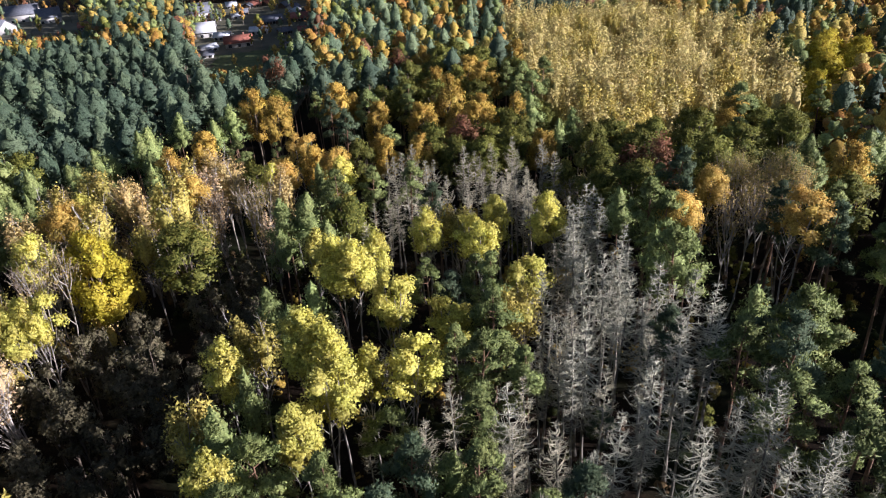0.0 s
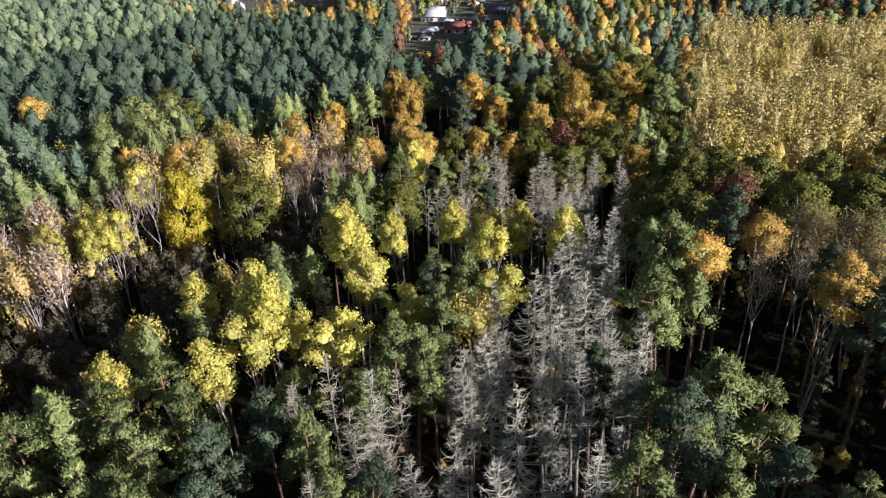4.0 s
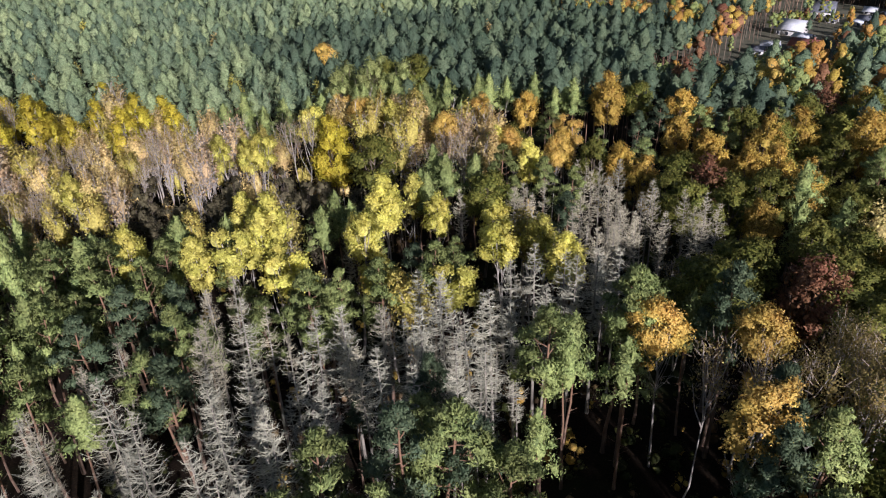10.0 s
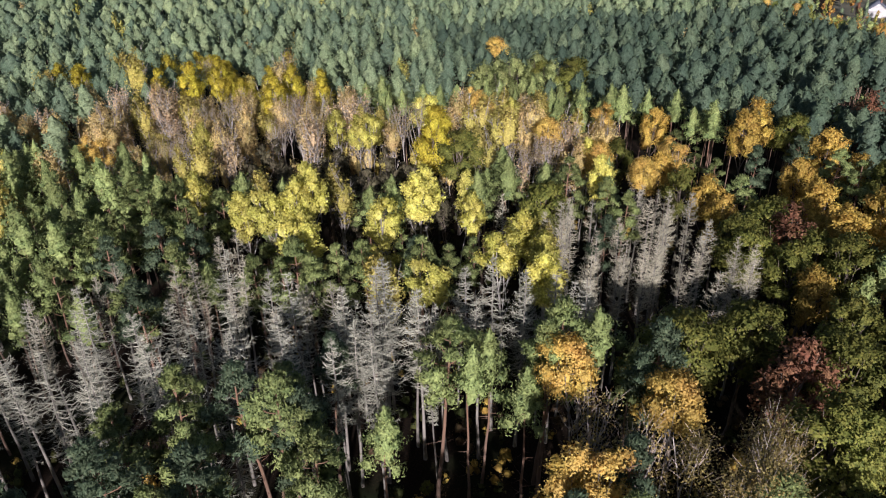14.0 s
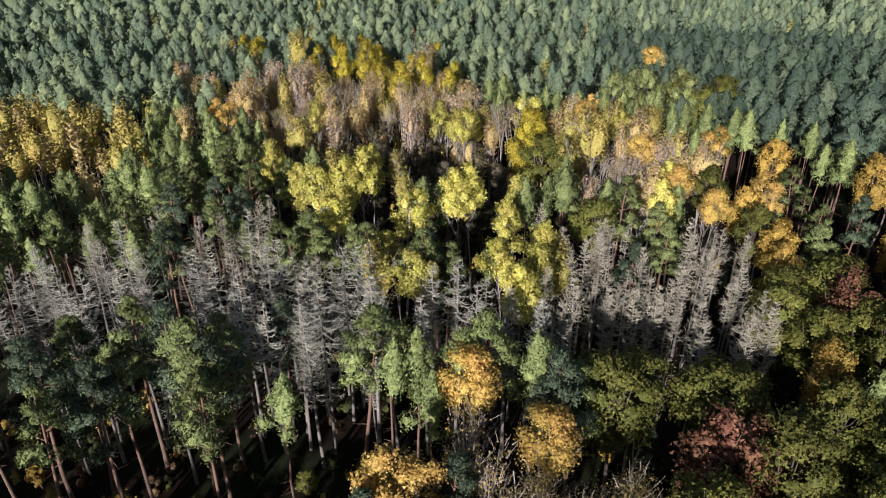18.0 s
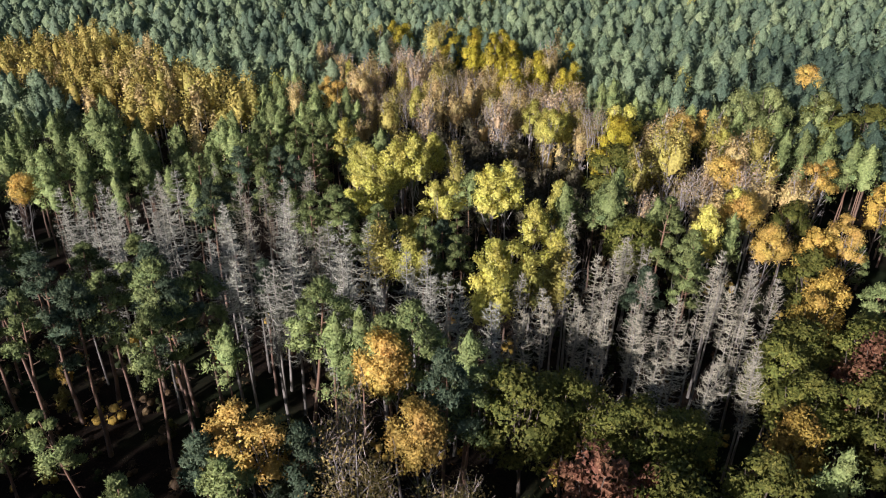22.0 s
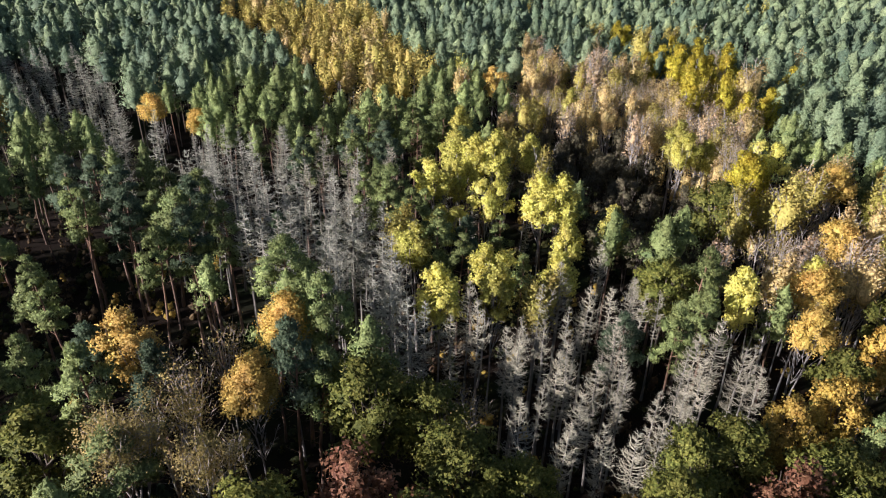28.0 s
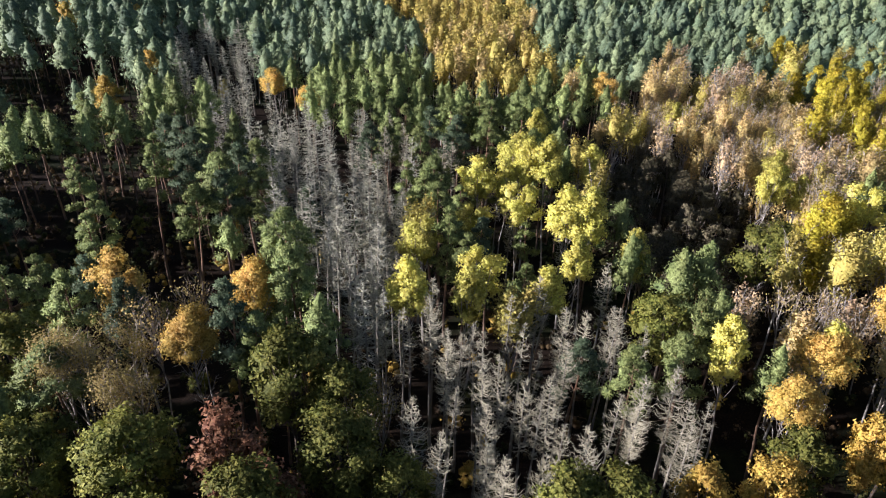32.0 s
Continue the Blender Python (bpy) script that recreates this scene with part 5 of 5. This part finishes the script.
def brush(name, poly, gap, mats, label, low, high):
    """Low bushes on the forest floor."""
    rows = []
    xs, ys = [p[0] for p in poly], [p[1] for p in poly]
    for i in range(int((max(xs) - min(xs)) / gap)):
        for j in range(int((max(ys) - min(ys)) / gap)):
            x, y = min(xs) + (i + rng.uniform()) * gap, min(ys) + (j + rng.uniform()) * gap
            if inside(poly, x, y) and rng.random() < 0.75:
                rows.append((x, y, rng.uniform(low, high) * 10))
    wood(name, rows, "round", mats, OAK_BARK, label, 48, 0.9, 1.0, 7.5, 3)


# dark bush leaves: shade between the stems is partly put into their colour
BRUSH_SHADE_DARK = leaf_material("shade_dark_bush_leaves", (0.03, 0.04, 0.012), (0.06, 0.07, 0.02), (0.11, 0.11, 0.03), 0.0, 0.3)
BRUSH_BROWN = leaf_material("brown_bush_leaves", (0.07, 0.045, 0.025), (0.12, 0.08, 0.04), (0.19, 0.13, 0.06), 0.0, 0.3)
brush("clearing_brush", [(120, -95), (75, -60), (50, -35), (36, 15), (36, 45), (68, 38), (118, 2)], 2.6, [BRUSH_BROWN, BRUSH_BROWN, BRUSH_SHADE_DARK], "brown-green scrub of bracken and bramble", 0.12, 0.32)
brush("pine_undergrowth", [(150, -190), (48, -190), (48, -60), (70, -50), (105, -90), (150, -60)], 4.2, [BRUSH_BROWN, BRUSH_SHADE_DARK], "brown scrub beneath tall pines", 0.15, 0.4)
brush("forest_undergrowth", [(15, 15), (-23, 45), (-45, 45), (-50, 98), (-30, 125), (30, 118), (66, 90), (68, 24), (40, 14)], 3.0, [BRUSH_SHADE_DARK, BRUSH_SHADE_DARK, BRUSH_BROWN, BRUSH_SHADE_DARK, BRUSH_BROWN, GOLD_LEAF], "undergrowth beneath the trees, leaf colours darkened for the shade there", 0.1, 0.36)

# ---- village behind the wood ----
WHITE_WALL = plain_material("white_plaster", (0.45, 0.44, 0.41), (0.62, 0.60, 0.57), 0.8)
TIMBER_WALL = plain_material("dark_timber", (0.07, 0.045, 0.03), (0.14, 0.09, 0.06), 2.0)
GREY_ROOF = plain_material("grey_roof", (0.10, 0.11, 0.13), (0.19, 0.20, 0.23), 1.5)
RED_ROOF = plain_material("red_tile_roof", (0.22, 0.07, 0.05), (0.38, 0.14, 0.09), 1.5)
LIGHT_ROOF = plain_material("pale_sheet_roof", (0.50, 0.52, 0.55), (0.72, 0.74, 0.77), 0.7, 0.45)
GLASS_DARK = plain_material("window_pane", (0.02, 0.025, 0.03), (0.05, 0.055, 0.065), 0.5, 0.12, 0.0)
GRASS = plain_material("meadow_grass", (0.045, 0.07, 0.02), (0.11, 0.14, 0.04), 0.6, 0.95, 0.5)
FRAME_PAINT = plain_material("window_frame_paint", (0.55, 0.54, 0.5), (0.7, 0.69, 0.66), 2.0)
BRICK = plain_material("chimney_brick", (0.20, 0.09, 0.06), (0.32, 0.15, 0.10), 6.0)


def box(g, x0, x1, y0, y1, z0, z1):
    v = [(x, y, z) for z in (z0, z1) for x, y in ((x0, y0), (x1, y0), (x1, y1), (x0, y1))]
    g.add(v, [(3, 2, 1, 0), (4, 5, 6, 7), (0, 1, 5, 4), (1, 2, 6, 5), (2, 3, 7, 6), (3, 0, 4, 7)])


def house(name, x, y, turn, w, d, eaves, ridge, wall_mat, roof_mat, label, windows=3):
    root = tagged(new(name), label, "house" if eaves > 2.4 else "shed", "village buildings")
    root.matrix_basis = pose(x, y, 0, 0, 0, turn)
    g = Geo()
    box(g, -w / 2, w / 2, -d / 2, d / 2, -0.5, eaves)
    g.add([(-w / 2, -d / 2, eaves), (-w / 2, d / 2, eaves), (-w / 2, 0, ridge - 0.1), (w / 2, -d / 2, eaves), (w / 2, d / 2, eaves), (w / 2, 0, ridge - 0.1)], None, [(0, 2, 1), (3, 4, 5)])
    part("wall", g.mesh("wall", wall_mat), root)
    for s in (-1, 1):
        g = Geo()
        o, e = 0.45, eaves - 0.45 * (ridge - eaves) / (d / 2)
        v = [(-w / 2 - o, 0, ridge), (w / 2 + o, 0, ridge), (w / 2 + o, s * (d / 2 + o), e), (-w / 2 - o, s * (d / 2 + o), e)]
        v += [(a, b, c + 0.18) for a, b, c in v]
        g.add(v, [(0, 1, 2, 3), (4, 5, 6, 7), (0, 1, 5, 4), (1, 2, 6, 5), (2, 3, 7, 6), (3, 0, 4, 7)])
        part("roof", g.mesh("roof", roof_mat), root)
        for i in range(windows):
            px = -w / 2 + w * (i + 0.5) / windows
            g = Geo()
            box(g, px - 0.6, px + 0.6, s * d / 2 - 0.05, s * d / 2 + 0.05, 0.9, min(2.1, eaves - 0.2))
            pane = part("window", g.mesh("window", GLASS_DARK), root)
            g = Geo()
            hi = min(2.1, eaves - 0.2)
            for x0, x1, z0, z1 in ((px - 0.7, px + 0.7, 0.8, 0.9), (px - 0.7, px + 0.7, hi, hi + 0.08), (px - 0.7, px - 0.6, 0.9, hi), (px + 0.6, px + 0.7, 0.9, hi)):
                box(g, x0, x1, s * d / 2 - 0.06, s * d / 2 + 0.08, z0, z1)
            part("frame", g.mesh("frame", FRAME_PAINT), pane)
    g = Geo()
    box(g, w / 2 - 0.05, w / 2 + 0.06, -0.5, 0.5, 0.0, min(2.05, eaves))
    part("door", g.mesh("door", TIMBER_WALL), root)
    if eaves > 2.4:
        g = Geo()
        box(g, w * 0.2 - 0.35, w * 0.2 + 0.35, 0.3, 1.0, eaves, ridge + 0.8)
        part("chimney", g.mesh("chimney", BRICK), root)
    return root


for row in (
    ("house", -209, 345, 20, 14, 9, 4.5, 8.0, WHITE_WALL, GREY_ROOF, "white house with a grey pitched roof among trees"),
    ("house", -193, 338, 30, 10, 8, 3.5, 7.0, WHITE_WALL, GREY_ROOF, "white house with a grey pitched roof among trees"),
    ("shed", -164, 316, 15, 8, 5, 2.2, 3.8, TIMBER_WALL, RED_ROOF, "dark timber shed with a red roof"),
    ("house", -219, 295, -35, 13, 9, 3.6, 7.0, WHITE_WALL, GREY_ROOF, "white house with a dark grey roof at the forest edge"),
    ("house", -205, 318, -30, 11, 8, 3.4, 6.6, WHITE_WALL, GREY_ROOF, "white house with a dark grey roof at the forest edge"),
    ("house", -118, 326, 25, 11, 8, 3.6, 7.0, WHITE_WALL, GREY_ROOF, "white house with a grey roof beside garden plots"),
    ("house", -103, 286, 10, 10, 7, 3.2, 6.2, WHITE_WALL, LIGHT_ROOF, "white house with a pale roof beside garden plots"),
    ("shed", -93, 279, 0, 6, 5, 2.2, 3.4, WHITE_WALL, LIGHT_ROOF, "small white garden shed with a pale roof"),
    ("house", -83, 266, 15, 10, 6, 2.7, 4.6, WHITE_WALL, RED_ROOF, "low white house with a red roof"),
    ("shed", -80, 286, 5, 7, 5, 2.2, 3.4, WHITE_WALL, LIGHT_ROOF, "small white garden shed with a pale roof"),
    ("shed", -93, 260, 40, 6, 4, 2.1, 3.2, WHITE_WALL, LIGHT_ROOF, "small white garden shed with a pale roof"),
    ("shed", -79, 305, 25, 8, 6, 2.3, 4.0, TIMBER_WALL, GREY_ROOF, "dark timber garden house with a grey roof"),
    ("shed", -68, 308, 10, 8, 6, 2.3, 4.0, TIMBER_WALL, RED_ROOF, "dark timber garden house with a red roof"),
    ("shed", -64, 329, 40, 7, 5, 2.3, 3.8, WHITE_WALL, LIGHT_ROOF, "small white garden shed with a pale roof"),
    ("house", -57, 343, 20, 12, 8, 3.4, 6.6, WHITE_WALL, RED_ROOF, "white house with a red tile roof"),
    ("house", 9, 313, 10, 14, 7, 3.0, 5.6, WHITE_WALL, RED_ROOF, "low white house with a red tile roof behind oaks"),
    ("house", 18, 322, 15, 11, 8, 3.4, 6.6, WHITE_WALL, GREY_ROOF, "white house with a grey roof behind oaks"),
):
    house(*row)

srng = random.Random(5)
for k in range(26):
    # garden sheds and huts of the allotments
    x, y = srng.uniform(-118, -46), srng.uniform(248, 350)
    if inside(GARDENS, x, y) and not inside(MEADOW, x, y) and all(math.hypot(x - hx, y - hy) > 10 for hx, hy in HOUSES):
        wall, roof, label = srng.choice([(WHITE_WALL, LIGHT_ROOF, "small white garden shed with a pale roof"), (TIMBER_WALL, RED_ROOF, "dark timber garden hut with a red roof"),
                                         (TIMBER_WALL, GREY_ROOF, "dark timber garden hut with a grey roof"), (WHITE_WALL, GREY_ROOF, "small white garden shed with a grey roof")])
        house("shed", x, y, srng.uniform(0, 90), srng.uniform(4, 6.5), srng.uniform(3, 4.5), 2.1, srng.uniform(3.0, 3.6), wall, roof, label, 2)


def sheet(name, poly, step, z, mat, label, category):
    """A piece of open ground laid over the forest floor."""
    xs, ys = [p[0] for p in poly], [p[1] for p in poly]
    nx, ny = int((max(xs) - min(xs)) / step) + 1, int((max(ys) - min(ys)) / step) + 1
    mx, my = np.meshgrid(min(xs) + np.arange(nx) * step, min(ys) + np.arange(ny) * step)
    ids = np.arange(mx.size).reshape(mx.shape)
    keep = [(ids[j, i], ids[j, i + 1], ids[j + 1, i + 1], ids[j + 1, i]) for j in range(ny - 1) for i in range(nx - 1) if inside(poly, mx[j, i], my[j, i])]
    g = Geo()
    g.add(np.column_stack([mx.ravel(), my.ravel(), np.full(mx.size, z) + rng.normal(size=mx.size) * 0.02]), keep)
    tagged(new(name, g.mesh(name, mat)), label, category, kind="structure")


GARDEN = plain_material("garden_ground", (0.055, 0.06, 0.035), (0.15, 0.135, 0.085), 0.12, 0.95, 0.5)
sheet("garden_ground", GARDENS, 5.0, 0.8, GARDEN, "brown-green garden plots between the houses", "gardens")
sheet("meadow", MEADOW, 2.0, 0.95, GRASS, "small green meadow between wood and gardens", "meadow")
